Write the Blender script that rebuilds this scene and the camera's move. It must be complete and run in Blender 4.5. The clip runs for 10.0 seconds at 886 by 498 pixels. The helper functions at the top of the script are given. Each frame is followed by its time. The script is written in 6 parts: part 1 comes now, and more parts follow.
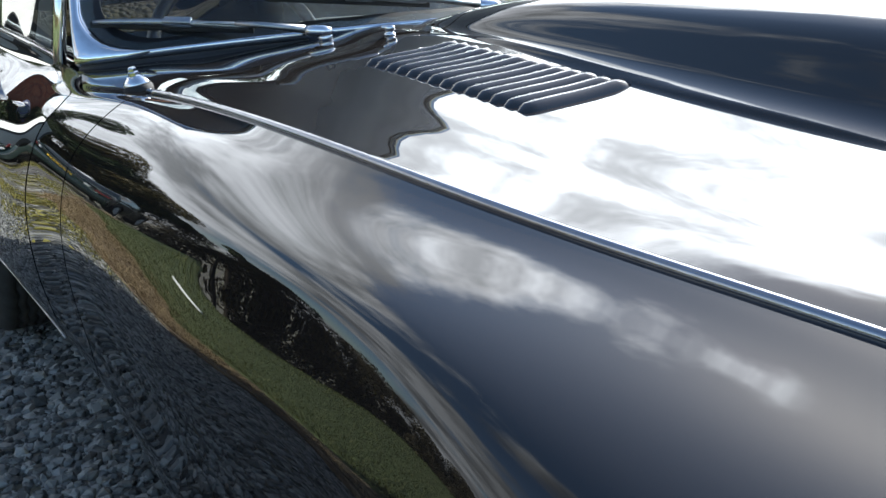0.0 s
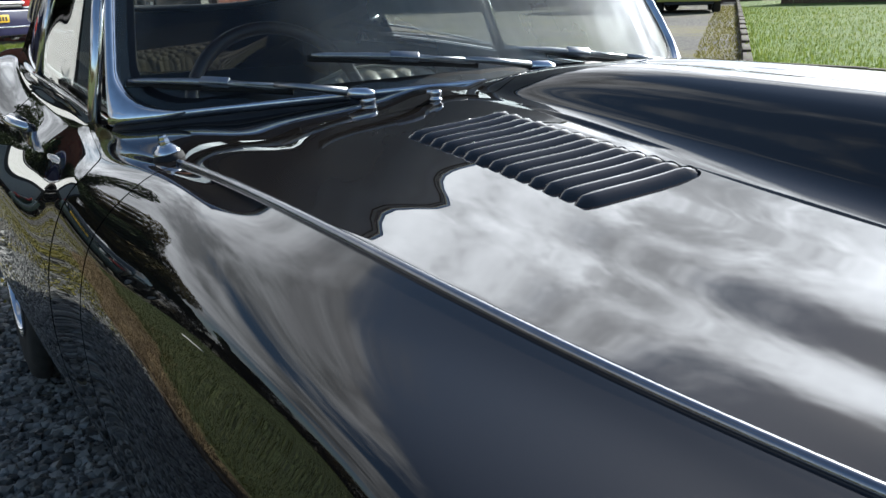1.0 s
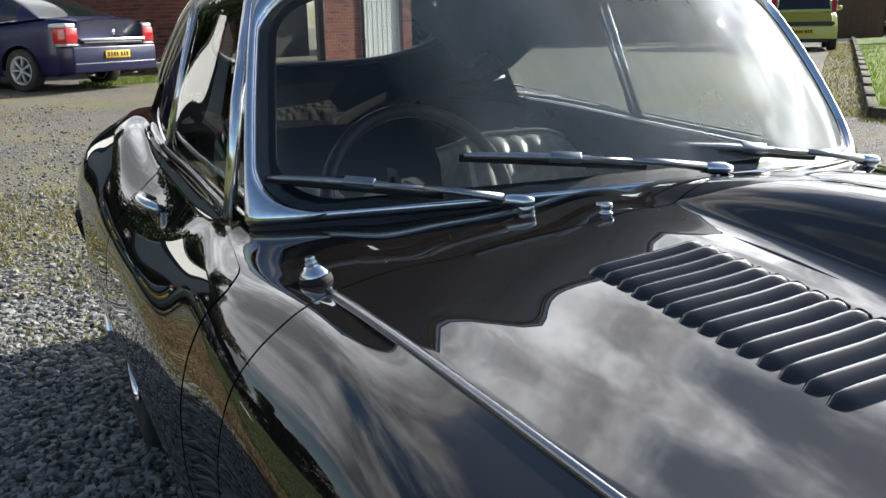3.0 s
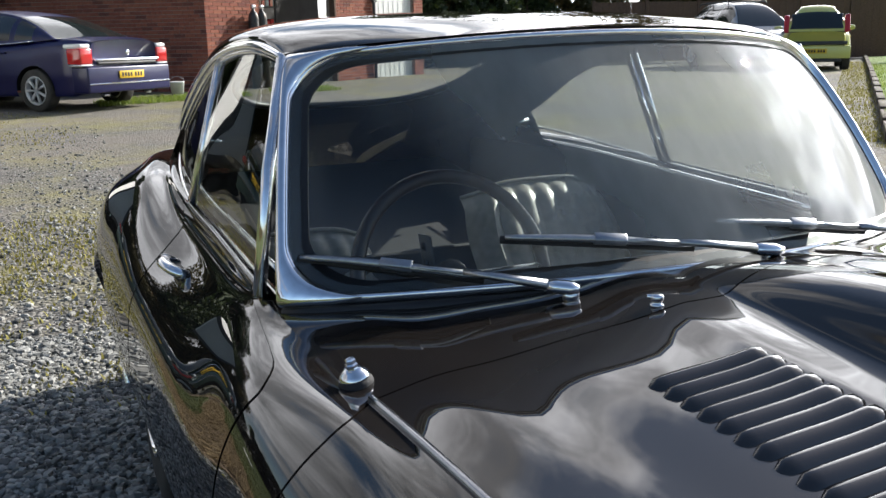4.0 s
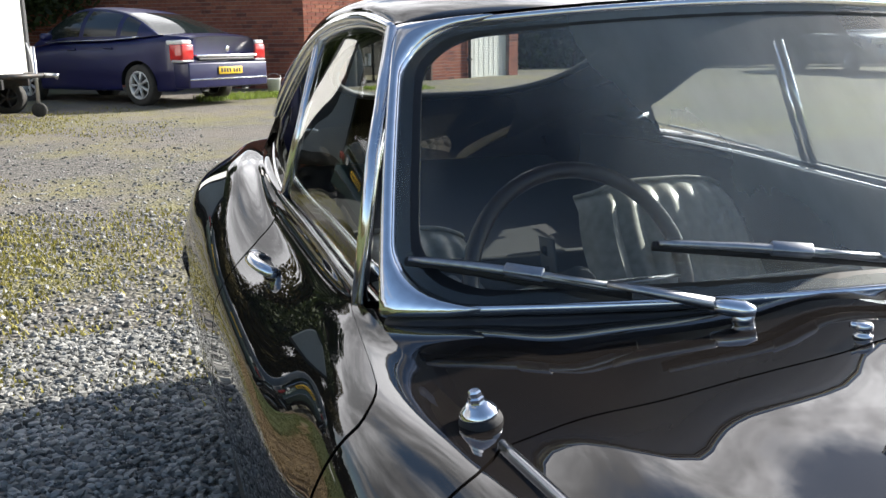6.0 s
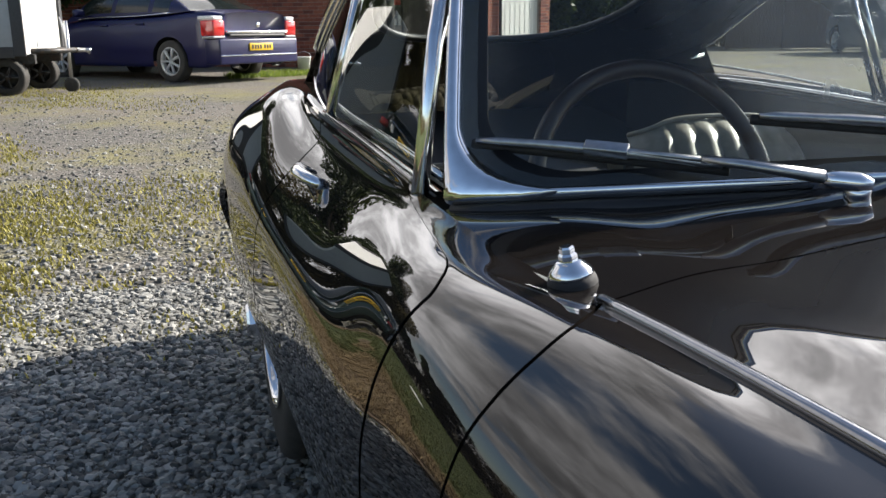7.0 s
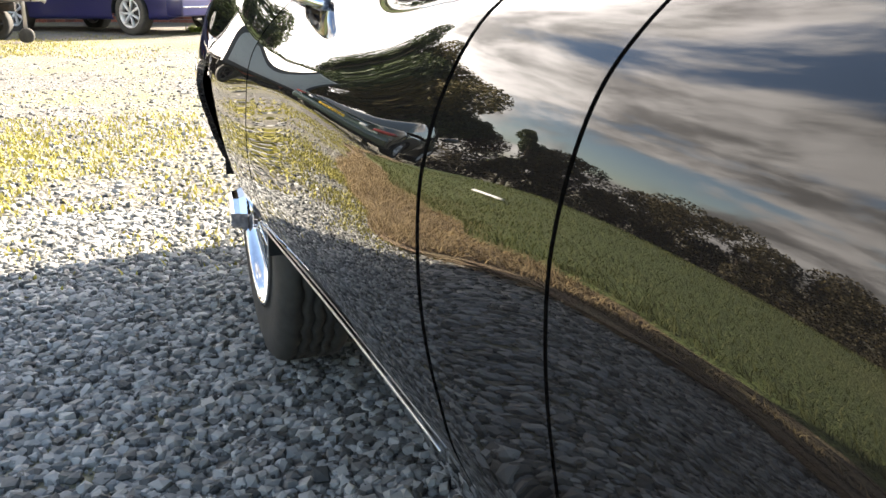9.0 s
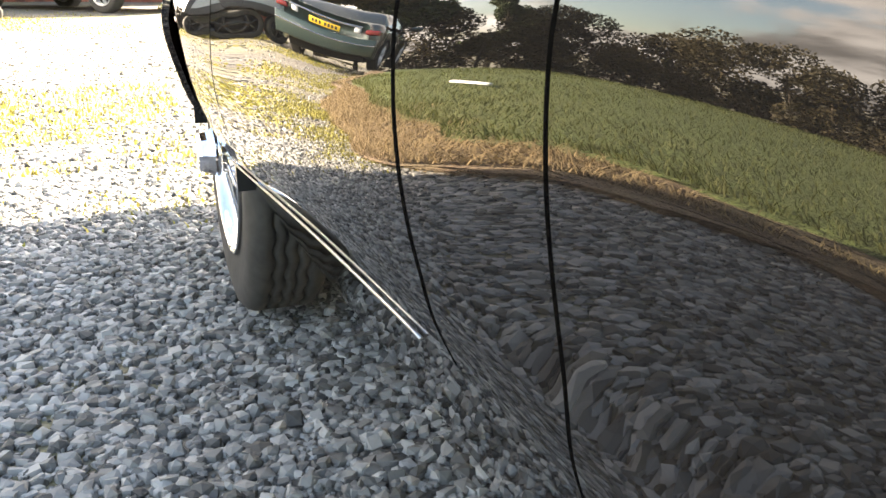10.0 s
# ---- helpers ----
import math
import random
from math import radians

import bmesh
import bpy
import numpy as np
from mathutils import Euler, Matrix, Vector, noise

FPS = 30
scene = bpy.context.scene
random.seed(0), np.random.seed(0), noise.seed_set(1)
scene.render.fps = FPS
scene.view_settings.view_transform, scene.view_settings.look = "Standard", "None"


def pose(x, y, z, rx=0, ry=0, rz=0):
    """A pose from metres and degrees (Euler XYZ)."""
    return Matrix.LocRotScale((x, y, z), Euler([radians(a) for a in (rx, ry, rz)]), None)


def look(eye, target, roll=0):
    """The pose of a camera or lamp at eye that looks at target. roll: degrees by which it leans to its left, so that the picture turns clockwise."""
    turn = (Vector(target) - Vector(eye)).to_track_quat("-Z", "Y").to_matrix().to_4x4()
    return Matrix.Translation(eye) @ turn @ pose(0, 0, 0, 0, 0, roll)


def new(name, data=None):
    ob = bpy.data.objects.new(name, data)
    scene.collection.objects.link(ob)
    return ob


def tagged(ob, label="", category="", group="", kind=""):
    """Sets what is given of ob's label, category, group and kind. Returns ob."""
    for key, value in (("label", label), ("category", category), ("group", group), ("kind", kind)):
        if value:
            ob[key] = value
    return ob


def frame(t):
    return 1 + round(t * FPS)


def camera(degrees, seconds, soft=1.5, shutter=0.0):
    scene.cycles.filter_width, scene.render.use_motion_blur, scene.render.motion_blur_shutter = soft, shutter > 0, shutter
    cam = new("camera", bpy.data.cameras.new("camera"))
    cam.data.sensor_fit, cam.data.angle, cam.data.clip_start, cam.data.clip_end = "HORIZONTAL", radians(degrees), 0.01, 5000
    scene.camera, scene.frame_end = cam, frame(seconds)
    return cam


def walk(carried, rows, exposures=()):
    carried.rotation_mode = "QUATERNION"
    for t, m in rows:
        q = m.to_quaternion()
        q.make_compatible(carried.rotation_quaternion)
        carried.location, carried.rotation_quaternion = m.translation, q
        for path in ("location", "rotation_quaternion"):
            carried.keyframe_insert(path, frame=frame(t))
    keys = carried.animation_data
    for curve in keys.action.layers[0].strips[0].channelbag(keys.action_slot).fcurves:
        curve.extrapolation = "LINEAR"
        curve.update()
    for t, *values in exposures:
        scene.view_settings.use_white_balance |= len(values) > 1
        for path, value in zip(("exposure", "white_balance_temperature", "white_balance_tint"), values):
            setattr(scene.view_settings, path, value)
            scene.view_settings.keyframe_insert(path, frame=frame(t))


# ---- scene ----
cam = camera(53.9, 10.0)
PATH = [
    (0, (-0.92, 0.18, 0.951), (0.132, 1.758, 0.314), -1.9),
    (0.5, (-0.881, 0.225, 0.974), (0.143, 1.834, 0.372), -1.7),
    (1, (-0.865, 0.268, 0.99), (0.119, 1.915, 0.421), -1.5),
    (1.5, (-0.83, 0.322, 0.999), (0.095, 2.007, 0.449), -1.5),
    (2, (-0.824, 0.36, 1.02), (0.042, 2.081, 0.484), -1.4),
    (2.5, (-0.85, 0.408, 1.047), (-0.023, 2.154, 0.53), -1.3),
    (4, (-0.874, 0.528, 1.158), (-0.081, 2.304, 0.693), -1.1),
    (4.5, (-0.856, 0.586, 1.195), (-0.08, 2.372, 0.742), -1.1),
    (5, (-0.853, 0.649, 1.189), (-0.115, 2.453, 0.743), -1.0),
    (5.5, (-0.845, 0.689, 1.169), (-0.176, 2.52, 0.722), -0.8),
    (7, (-0.876, 0.797, 0.984), (-0.326, 2.657, 0.496), -0.4),
    (7.5, (-0.897, 0.819, 0.948), (-0.353, 2.678, 0.45), -0.4),
    (8, (-0.92, 0.835, 0.902), (-0.374, 2.69, 0.391), -0.4),
    (8.5, (-0.934, 0.872, 0.847), (-0.36, 2.712, 0.313), -0.2),
    (9, (-0.922, 0.92, 0.769), (-0.303, 2.739, 0.21), -0.3),
    (9.5, (-0.909, 0.956, 0.714), (-0.263, 2.759, 0.136), -0.2),
    (10, (-0.909, 0.963, 0.666), (-0.246, 2.756, 0.078), -0.1),
]
walk(cam, [(t, look(eye, target, roll)) for t, eye, target, roll in PATH], exposures=[(0.0, 1.48, 5950, 5), (1.5, 0.08, 6000, 6), (2.0, 0.0, 6050, 6), (2.5, 0.52, 6150, 7), (4.0, 0.84, 6250, 9), (5.5, 1.22, 6300, 9), (7.0, 1.0, 6500, 10), (7.5, 1.28, 6550, 10), (8.5, 2.22, 6900, 10), (9.0, 2.66, 7200, 11), (10.0, 3.66, 8000, 13)])

# ---- light: a broken, bright sky and a low sun from the car's far side ----
SUN_AZ, SUN_EL = radians(74), radians(29)          # from +y towards +x
world = bpy.data.worlds.new("sky")
scene.world = world
world.use_nodes = True
wn, wl = world.node_tree.nodes, world.node_tree.links
wn.clear()
sky = wn.new("ShaderNodeTexSky")
sky.sky_type, sky.sun_disc, sky.sun_elevation, sky.sun_rotation = "NISHITA", False, SUN_EL, SUN_AZ
geo = wn.new("ShaderNodeTexCoord")
sep = wn.new("ShaderNodeSeparateXYZ")
wl.new(geo.outputs["Generated"], sep.inputs[0])


def wmath(op, a, b=None, clamp=False):
    n = wn.new("ShaderNodeMath")
    n.operation, n.use_clamp = op, clamp
    for i, v in enumerate((a, b)):
        if v is None:
            continue
        if isinstance(v, (int, float)):
            n.inputs[i].default_value = v
        else:
            wl.new(v, n.inputs[i])
    return n.outputs[0]


high = wmath("ADD", wmath("MAXIMUM", sep.outputs[2], 0.0), 0.38)
flat = wn.new("ShaderNodeCombineXYZ")
wl.new(wmath("DIVIDE", sep.outputs[0], high), flat.inputs[0])
wl.new(wmath("DIVIDE", sep.outputs[1], high), flat.inputs[1])


def wnoise(scale, detail, rough, warp, off):
    m = wn.new("ShaderNodeMapping")
    m.inputs["Location"].default_value, m.inputs["Rotation"].default_value, m.inputs["Scale"].default_value = off, (0, 0, radians(35)), (1.0, 0.78, 1.0)
    wl.new(flat.outputs[0], m.inputs["Vector"])
    n = wn.new("ShaderNodeTexNoise")
    n.inputs["Scale"].default_value, n.inputs["Detail"].default_value, n.inputs["Roughness"].default_value, n.inputs["Distortion"].default_value = scale, detail, rough, warp
    wl.new(m.outputs[0], n.inputs["Vector"])
    return n.outputs[0]


def wrange(v, a, b, c, d):
    n = wn.new("ShaderNodeMapRange")
    n.interpolation_type = "SMOOTHSTEP"
    for i, x in enumerate((a, b, c, d)):
        n.inputs[i + 1].default_value = x
    wl.new(v, n.inputs[0])
    return n.outputs[0]


# the cloud thins out overhead and towards the coupe's nose
cover = wrange(wmath("ADD", wnoise(1.7, 10.0, 0.58, 0.15, (3.1, 1.7, 0)), wmath("ADD", wrange(sep.outputs[1], -0.5, 0.25, -0.2, 0.03), wrange(sep.outputs[2], 0.45, 0.8, 0.0, -0.17))), 0.39, 0.51, 0.0, 1.0)
body_shade = wrange(wnoise(3.4, 10.0, 0.62, 0.25, (7.3, 2.2, 0)), 0.36, 0.64, 0.30, 1.0)
# clouds glow where the sun stands behind them
sunward = wn.new("ShaderNodeVectorMath")
sunward.operation = "DOT_PRODUCT"
wl.new(geo.outputs["Generated"], sunward.inputs[0])
sunward.inputs[1].default_value = (math.cos(SUN_EL) * math.sin(SUN_AZ), math.cos(SUN_EL) * math.cos(SUN_AZ), math.sin(SUN_EL))
# low clouds show their lit sides, those overhead their grey bases
glow = wmath("MULTIPLY", wmath("MULTIPLY", wmath("POWER", wmath("MAXIMUM", sunward.outputs["Value"], 0.0), 10.0), 55.0), wrange(sep.outputs[2], 0.38, 0.72, 1.3, 0.12))
lit = wmath("ADD", glow, wmath("MULTIPLY", wmath("MULTIPLY", wrange(sep.outputs[2], 0.15, 0.75, 1.9, 0.6), 7.2), wrange(sunward.outputs["Value"], -0.4, 1.0, 0.45, 2.5)))
cloud_col = wn.new("ShaderNodeVectorMath")
cloud_col.operation = "SCALE"
cloud_col.inputs[0].default_value = (1.0, 0.98, 0.985)
wl.new(wmath("MULTIPLY", lit, body_shade), cloud_col.inputs["Scale"])
mix = wn.new("ShaderNodeMix")
mix.data_type = "RGBA"
wl.new(cover, mix.inputs["Factor"])
wl.new(sky.outputs[0], mix.inputs["A"])
wl.new(cloud_col.outputs[0], mix.inputs["B"])
bg = wn.new("ShaderNodeBackground")
bg.inputs["Strength"].default_value = 0.08
wl.new(mix.outputs["Result"], bg.inputs["Color"])
out = wn.new("ShaderNodeOutputWorld")
wl.new(bg.outputs[0], out.inputs[0])

sun = new("sun", bpy.data.lights.new("sun", "SUN"))
sun.data.energy, sun.data.angle, sun.data.color = 5.0, radians(0.6), (1.0, 0.94, 0.85)
sun.matrix_world = look((10 * math.cos(SUN_EL) * math.sin(SUN_AZ), 10 * math.cos(SUN_EL) * math.cos(SUN_AZ), 10 * math.sin(SUN_EL)), (0, 0, 0))

# ---- materials ----
def mat(name, col, rough=0.5, metal=0.0, coat=0.0, grain=None, bump=None, stain=None, **more):
    """A principled material. grain: (scale, amount) of small colour variation; stain: (scale, amount, colour); bump: (scale, strength, distance)."""
    m = bpy.data.materials.new(name)
    m.use_nodes = True
    nodes, links = m.node_tree.nodes, m.node_tree.links
    b = nodes["Principled BSDF"]
    b.inputs["Base Color"].default_value = (*col, 1)
    b.inputs["Roughness"].default_value, b.inputs["Metallic"].default_value = rough, metal
    b.inputs["Coat Weight"].default_value = coat
    b.inputs["Coat Roughness"].default_value = 0.02
    for key, value in more.items():
        b.inputs[key.replace("_", " ")].default_value = value
    tc = nodes.new("ShaderNodeTexCoord")

    def tex(scale, detail=4.0):
        n = nodes.new("ShaderNodeTexNoise")
        n.inputs["Scale"].default_value, n.inputs["Detail"].default_value = scale, detail
        links.new(tc.outputs["Object"], n.inputs["Vector"])
        return n.outputs[0]
    last = None
    if grain:
        r = nodes.new("ShaderNodeMapRange")
        r.inputs[1].default_value, r.inputs[2].default_value = 0.3, 0.7
        r.inputs[3].default_value, r.inputs[4].default_value = 1 - grain[1], 1 + grain[1]
        links.new(tex(grain[0]), r.inputs[0])
        s = nodes.new("ShaderNodeVectorMath")
        s.operation = "SCALE"
        s.inputs[0].default_value = col
        links.new(r.outputs[0], s.inputs["Scale"])
        last = s.outputs[0]
    if stain:
        r = nodes.new("ShaderNodeMapRange")
        r.inputs[1].default_value, r.inputs[2].default_value = 0.48, 0.7
        r.inputs[4].default_value = stain[1]
        links.new(tex(stain[0], 6.0), r.inputs[0])
        x = nodes.new("ShaderNodeMix")
        x.data_type = "RGBA"
        x.inputs["A"].default_value, x.inputs["B"].default_value = (*col, 1), (*stain[2], 1)
        if last:
            links.new(last, x.inputs["A"])
        links.new(r.outputs[0], x.inputs["Factor"])
        last = x.outputs["Result"]
    if last:
        links.new(last, b.inputs["Base Color"])
    if bump:
        k = nodes.new("ShaderNodeBump")
        k.inputs["Strength"].default_value, k.inputs["Distance"].default_value = bump[1], bump[2]
        links.new(tex(bump[0]), k.inputs["Height"])
        links.new(k.outputs[0], b.inputs["Normal"])
    return m


def glass_mat(name, tint, rough=0.0):
    m = mat(name, tint, rough)
    b = m.node_tree.nodes["Principled BSDF"]
    b.inputs["Transmission Weight"].default_value, b.inputs["IOR"].default_value = 1.0, 1.45
    return m


def pane_mat(name, tint, index=1.5):
    """Thin flat glass: clear, with a surface reflection."""
    m = bpy.data.materials.new(name)
    m.use_nodes = True
    nodes, links = m.node_tree.nodes, m.node_tree.links
    nodes.clear()
    o = nodes.new("ShaderNodeOutputMaterial")
    t = nodes.new("ShaderNodeBsdfTransparent")
    t.inputs[0].default_value = (*tint, 1)
    g = nodes.new("ShaderNodeBsdfGlossy")
    g.inputs["Roughness"].default_value = 0.01
    w = nodes.new("ShaderNodeLayerWeight")
    w.inputs["Blend"].default_value = 0.5
    f = nodes.new("ShaderNodeMath")
    f.operation = "POWER"
    f.inputs[1].default_value = 5.0
    links.new(w.outputs["Facing"], f.inputs[0])
    g0 = ((index - 1) / (index + 1)) ** 2 * 1.4
    s = nodes.new("ShaderNodeMapRange")
    s.inputs[3].default_value, s.inputs[4].default_value = g0, 0.9
    links.new(f.outputs[0], s.inputs[0])
    f = s
    x = nodes.new("ShaderNodeMixShader")
    links.new(f.outputs[0], x.inputs[0])
    links.new(t.outputs[0], x.inputs[1])
    links.new(g.outputs[0], x.inputs[2])
    links.new(x.outputs[0], o.inputs[0])
    return m


BLACK_PAINT = mat("black_paint", (0.013, 0.011, 0.010), 0.5, coat=1.0, grain=(900, 0.1), Specular_IOR_Level=0.0)
BLACK_PAINT.node_tree.nodes["Principled BSDF"].inputs["Coat IOR"].default_value = 1.75
BLACK_PAINT.node_tree.nodes["Principled BSDF"].inputs["Coat Roughness"].default_value = 0.006
CHROME = mat("chrome", (0.88, 0.89, 0.92), 0.09, 1.0, grain=(60, 0.05))
SATIN = mat("satin_metal", (0.42, 0.42, 0.44), 0.2, 1.0, grain=(60, 0.08))
STEEL = mat("brushed_steel", (0.5, 0.5, 0.52), 0.3, 1.0, grain=(80, 0.1))
RUBBER = mat("rubber", (0.018, 0.018, 0.02), 0.75, grain=(90, 0.2), bump=(300, 0.2, 0.001))
TYRE = mat("tyre_rubber", (0.035, 0.033, 0.03), 0.8, grain=(40, 0.25), stain=(9, 0.5, (0.075, 0.066, 0.055)), bump=(200, 0.3, 0.001))
UNDER = mat("underseal", (0.008, 0.008, 0.008), 0.9, grain=(30, 0.3))
SEAL = mat("window_seal", (0.01, 0.01, 0.012), 0.5, grain=(60, 0.2))
PANE = pane_mat("window_glass", (0.86, 0.9, 0.88))
CLEAR_PANE = pane_mat("rear_window_glass", (0.95, 0.97, 0.96), 1.25)


def dusty_glare_pane(name, tint):
    """Glass with a thin uneven film of road dust, whitened further to stand in for glare."""
    m = pane_mat(name, tint)
    nodes, links = m.node_tree.nodes, m.node_tree.links
    base = nodes["Mix Shader"]
    tc, mp = nodes.new("ShaderNodeTexCoord"), nodes.new("ShaderNodeMapping")
    mp.inputs["Scale"].default_value = (3.6, 1.6, 1.6)
    links.new(tc.outputs["Object"], mp.inputs["Vector"])
    n = nodes.new("ShaderNodeTexNoise")
    n.inputs["Scale"].default_value, n.inputs["Detail"].default_value = 1.25, 6.0
    links.new(mp.outputs[0], n.inputs["Vector"])
    r = nodes.new("ShaderNodeMapRange")
    for i, x in enumerate((0.22, 0.82, 0.015, 0.52)):
        r.inputs[i + 1].default_value = x
    # the film whitens towards the passenger's side, where the sun's glare is painted in
    e, k = nodes.new("ShaderNodeSeparateXYZ"), nodes.new("ShaderNodeMath")
    k.operation, k.inputs[1].default_value = "MULTIPLY_ADD", 0.32
    links.new(tc.outputs["Object"], e.inputs[0])
    links.new(e.outputs[0], k.inputs[0])
    links.new(n.outputs[0], k.inputs[2])
    links.new(k.outputs[0], r.inputs[0])
    d, t, a = nodes.new("ShaderNodeBsdfDiffuse"), nodes.new("ShaderNodeBsdfTranslucent"), nodes.new("ShaderNodeMixShader")
    for x in (d, t):
        x.inputs["Color"].default_value = (0.85, 0.87, 0.86, 1)
    links.new(d.outputs[0], a.inputs[1])
    links.new(t.outputs[0], a.inputs[2])
    x = nodes.new("ShaderNodeMixShader")
    links.new(r.outputs[0], x.inputs[0])
    links.new(base.outputs[0], x.inputs[1])
    links.new(a.outputs[0], x.inputs[2])
    links.new(x.outputs[0], nodes["Material Output"].inputs[0])
    return m


DUSTY_GLARE = dusty_glare_pane("dusty_glare_windscreen", (0.86, 0.9, 0.88))
TRIM_BLACK = mat("black_trim", (0.018, 0.018, 0.02), 0.7, grain=(70, 0.2), bump=(400, 0.2, 0.0006))
LEATHER = mat("seat_leather", (0.30, 0.285, 0.25), 0.38, grain=(50, 0.2), bump=(350, 0.25, 0.0008))
BLUE = mat("blue_car_paint", (0.004, 0.005, 0.055), 0.35, coat=0.28, grain=(300, 0.15))
YELLOW = mat("yellow_car_paint", (0.62, 0.60, 0.16), 0.35, coat=1.0, grain=(300, 0.05))
SILVER = mat("silver_car_paint", (0.32, 0.33, 0.35), 0.35, 0.5, coat=1.0, grain=(300, 0.05))
GREEN = mat("green_car_paint", (0.008, 0.025, 0.022), 0.3, coat=1.0, grain=(300, 0.1))
WHITE = mat("white_panel", (0.75, 0.75, 0.72), 0.5, grain=(8, 0.06), stain=(3, 0.3, (0.55, 0.54, 0.5)))
SHADED_PANEL = mat("shaded_panel", (0.36, 0.38, 0.39), 0.5, grain=(8, 0.06))
FENCE = mat("fence_wood", (0.12, 0.075, 0.05), 0.85, grain=(30, 0.3))
DARK_GLASS = mat("dark_glass", (0.015, 0.02, 0.02), 0.05, coat=0.5)
WOOD_RIM = mat("dark_wood", (0.02, 0.008, 0.006), 0.4, coat=0.15, grain=(60, 0.3))
ALU = mat("wiper_steel", (0.42, 0.42, 0.43), 0.32, 1.0, grain=(120, 0.12))
RED_LENS = mat("red_lens", (0.5, 0.02, 0.02), 0.15, coat=0.8, grain=(40, 0.1))
DARK_LENS = mat("dark_red_lens", (0.16, 0.012, 0.012), 0.25, coat=0.5, grain=(40, 0.1))
CLEAR_LENS = mat("clear_lens", (0.7, 0.7, 0.7), 0.12, coat=0.8, grain=(40, 0.1))
PLATE_YELLOW = mat("plate_yellow", (0.75, 0.48, 0.02), 0.4, grain=(30, 0.05))
PLATE_BLACK = mat("plate_black", (0.01, 0.01, 0.01), 0.5)
ALLOY = mat("alloy", (0.62, 0.62, 0.62), 0.35, 0.35, grain=(40, 0.1))
GREY_PLASTIC = mat("grey_plastic", (0.05, 0.05, 0.052), 0.6, grain=(60, 0.2))
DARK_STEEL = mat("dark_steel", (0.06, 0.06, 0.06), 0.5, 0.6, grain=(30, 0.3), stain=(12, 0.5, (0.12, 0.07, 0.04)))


# ---- building helpers ----
def finish(name, bm, material, parent=None, label="", smooth=True):
    me = bpy.data.meshes.new(name)
    bm.normal_update()
    bm.to_mesh(me)
    bm.free()
    if material:
        me.materials.append(material)
    if smooth:
        me.polygons.foreach_set("use_smooth", [True] * len(me.polygons))
    ob = new(name, me)
    ob.parent = parent
    if label:
        tagged(ob, label)
    return ob


def part(name, bm, material, parent, label="", smooth=True):
    return finish(name, bm, material, parent, label, smooth)


def from_lists(name, verts, faces, material, parent=None, label="", smooth=True):
    me = bpy.data.meshes.new(name)
    me.from_pydata([tuple(v) for v in verts], [], faces)
    me.materials.append(material)
    if smooth:
        me.polygons.foreach_set("use_smooth", [True] * len(me.polygons))
    me.update()
    ob = new(name, me)
    ob.parent = parent
    if label:
        tagged(ob, label)
    return ob


def thing(name, label, category, group="", kind="", m=None):
    e = tagged(new(name), label, category, group, kind)
    if m is not None:
        e.matrix_basis = m
    return e


def box(bm, lo, hi, bevel=0.0, m=None, seg=2):
    r = bmesh.ops.create_cube(bm, size=1.0)
    vs = r["verts"]
    for v in vs:
        v.co = Vector([(a + b) / 2 + c * (b - a) for a, b, c in zip(lo, hi, v.co)])
    if bevel:
        es = {e for v in vs for e in v.link_edges}
        made = bmesh.ops.bevel(bm, geom=list(es), offset=bevel, segments=seg, affect="EDGES", profile=0.5)
        vs = list({v for f in made["faces"] for v in f.verts} | {v for v in vs if v.is_valid})
    if m is not None:
        bmesh.ops.transform(bm, matrix=m, verts=[v for v in vs if v.is_valid])
    return bm


def tube(bm, pts, r, seg=8, cap=True, flat=None):
    """A round bar along pts; r one radius or one a point. flat: (axis, factor) squeezes the section."""
    pts = [Vector(p) for p in pts]
    rings = []
    up = Vector((0, 0, 1))
    for i, p in enumerate(pts):
        d = (pts[min(i + 1, len(pts) - 1)] - pts[max(i - 1, 0)]).normalized()
        a = d.cross(up)
        if a.length < 1e-3:
            a = d.cross(Vector((1, 0, 0)))
        a.normalize()
        b = a.cross(d).normalized()
        rr = r[i] if isinstance(r, (list, tuple)) else r
        k = flat if flat else 1.0
        rings.append([bm.verts.new(p + rr * (math.cos(2 * math.pi * j / seg) * a + k * math.sin(2 * math.pi * j / seg) * b)) for j in range(seg)])
    for r0, r1 in zip(rings, rings[1:]):
        for j in range(seg):
            bm.faces.new((r0[j], r0[(j + 1) % seg], r1[(j + 1) % seg], r1[j]))
    if cap:
        bm.faces.new(rings[0][::-1])
        bm.faces.new(rings[-1])
    return bm


def lathe(bm, prof, seg=32, m=None):
    """Turns a profile of (radius, along) about the x axis."""
    rings = []
    for r, x in prof:
        if r < 1e-5:
            rings.append([bm.verts.new((x, 0, 0))] * seg)
        else:
            rings.append([bm.verts.new((x, r * math.cos(2 * math.pi * j / seg), r * math.sin(2 * math.pi * j / seg))) for j in range(seg)])
    vs = [v for g in rings for v in g]
    for r0, r1 in zip(rings, rings[1:]):
        for j in range(seg):
            q = [r0[j], r0[(j + 1) % seg], r1[(j + 1) % seg], r1[j]]
            q = [v for i, v in enumerate(q) if v not in q[:i]]
            if len(q) > 2:
                bm.faces.new(q)
    if m is not None:
        bmesh.ops.transform(bm, matrix=m, verts=list(set(vs)))
    return bm


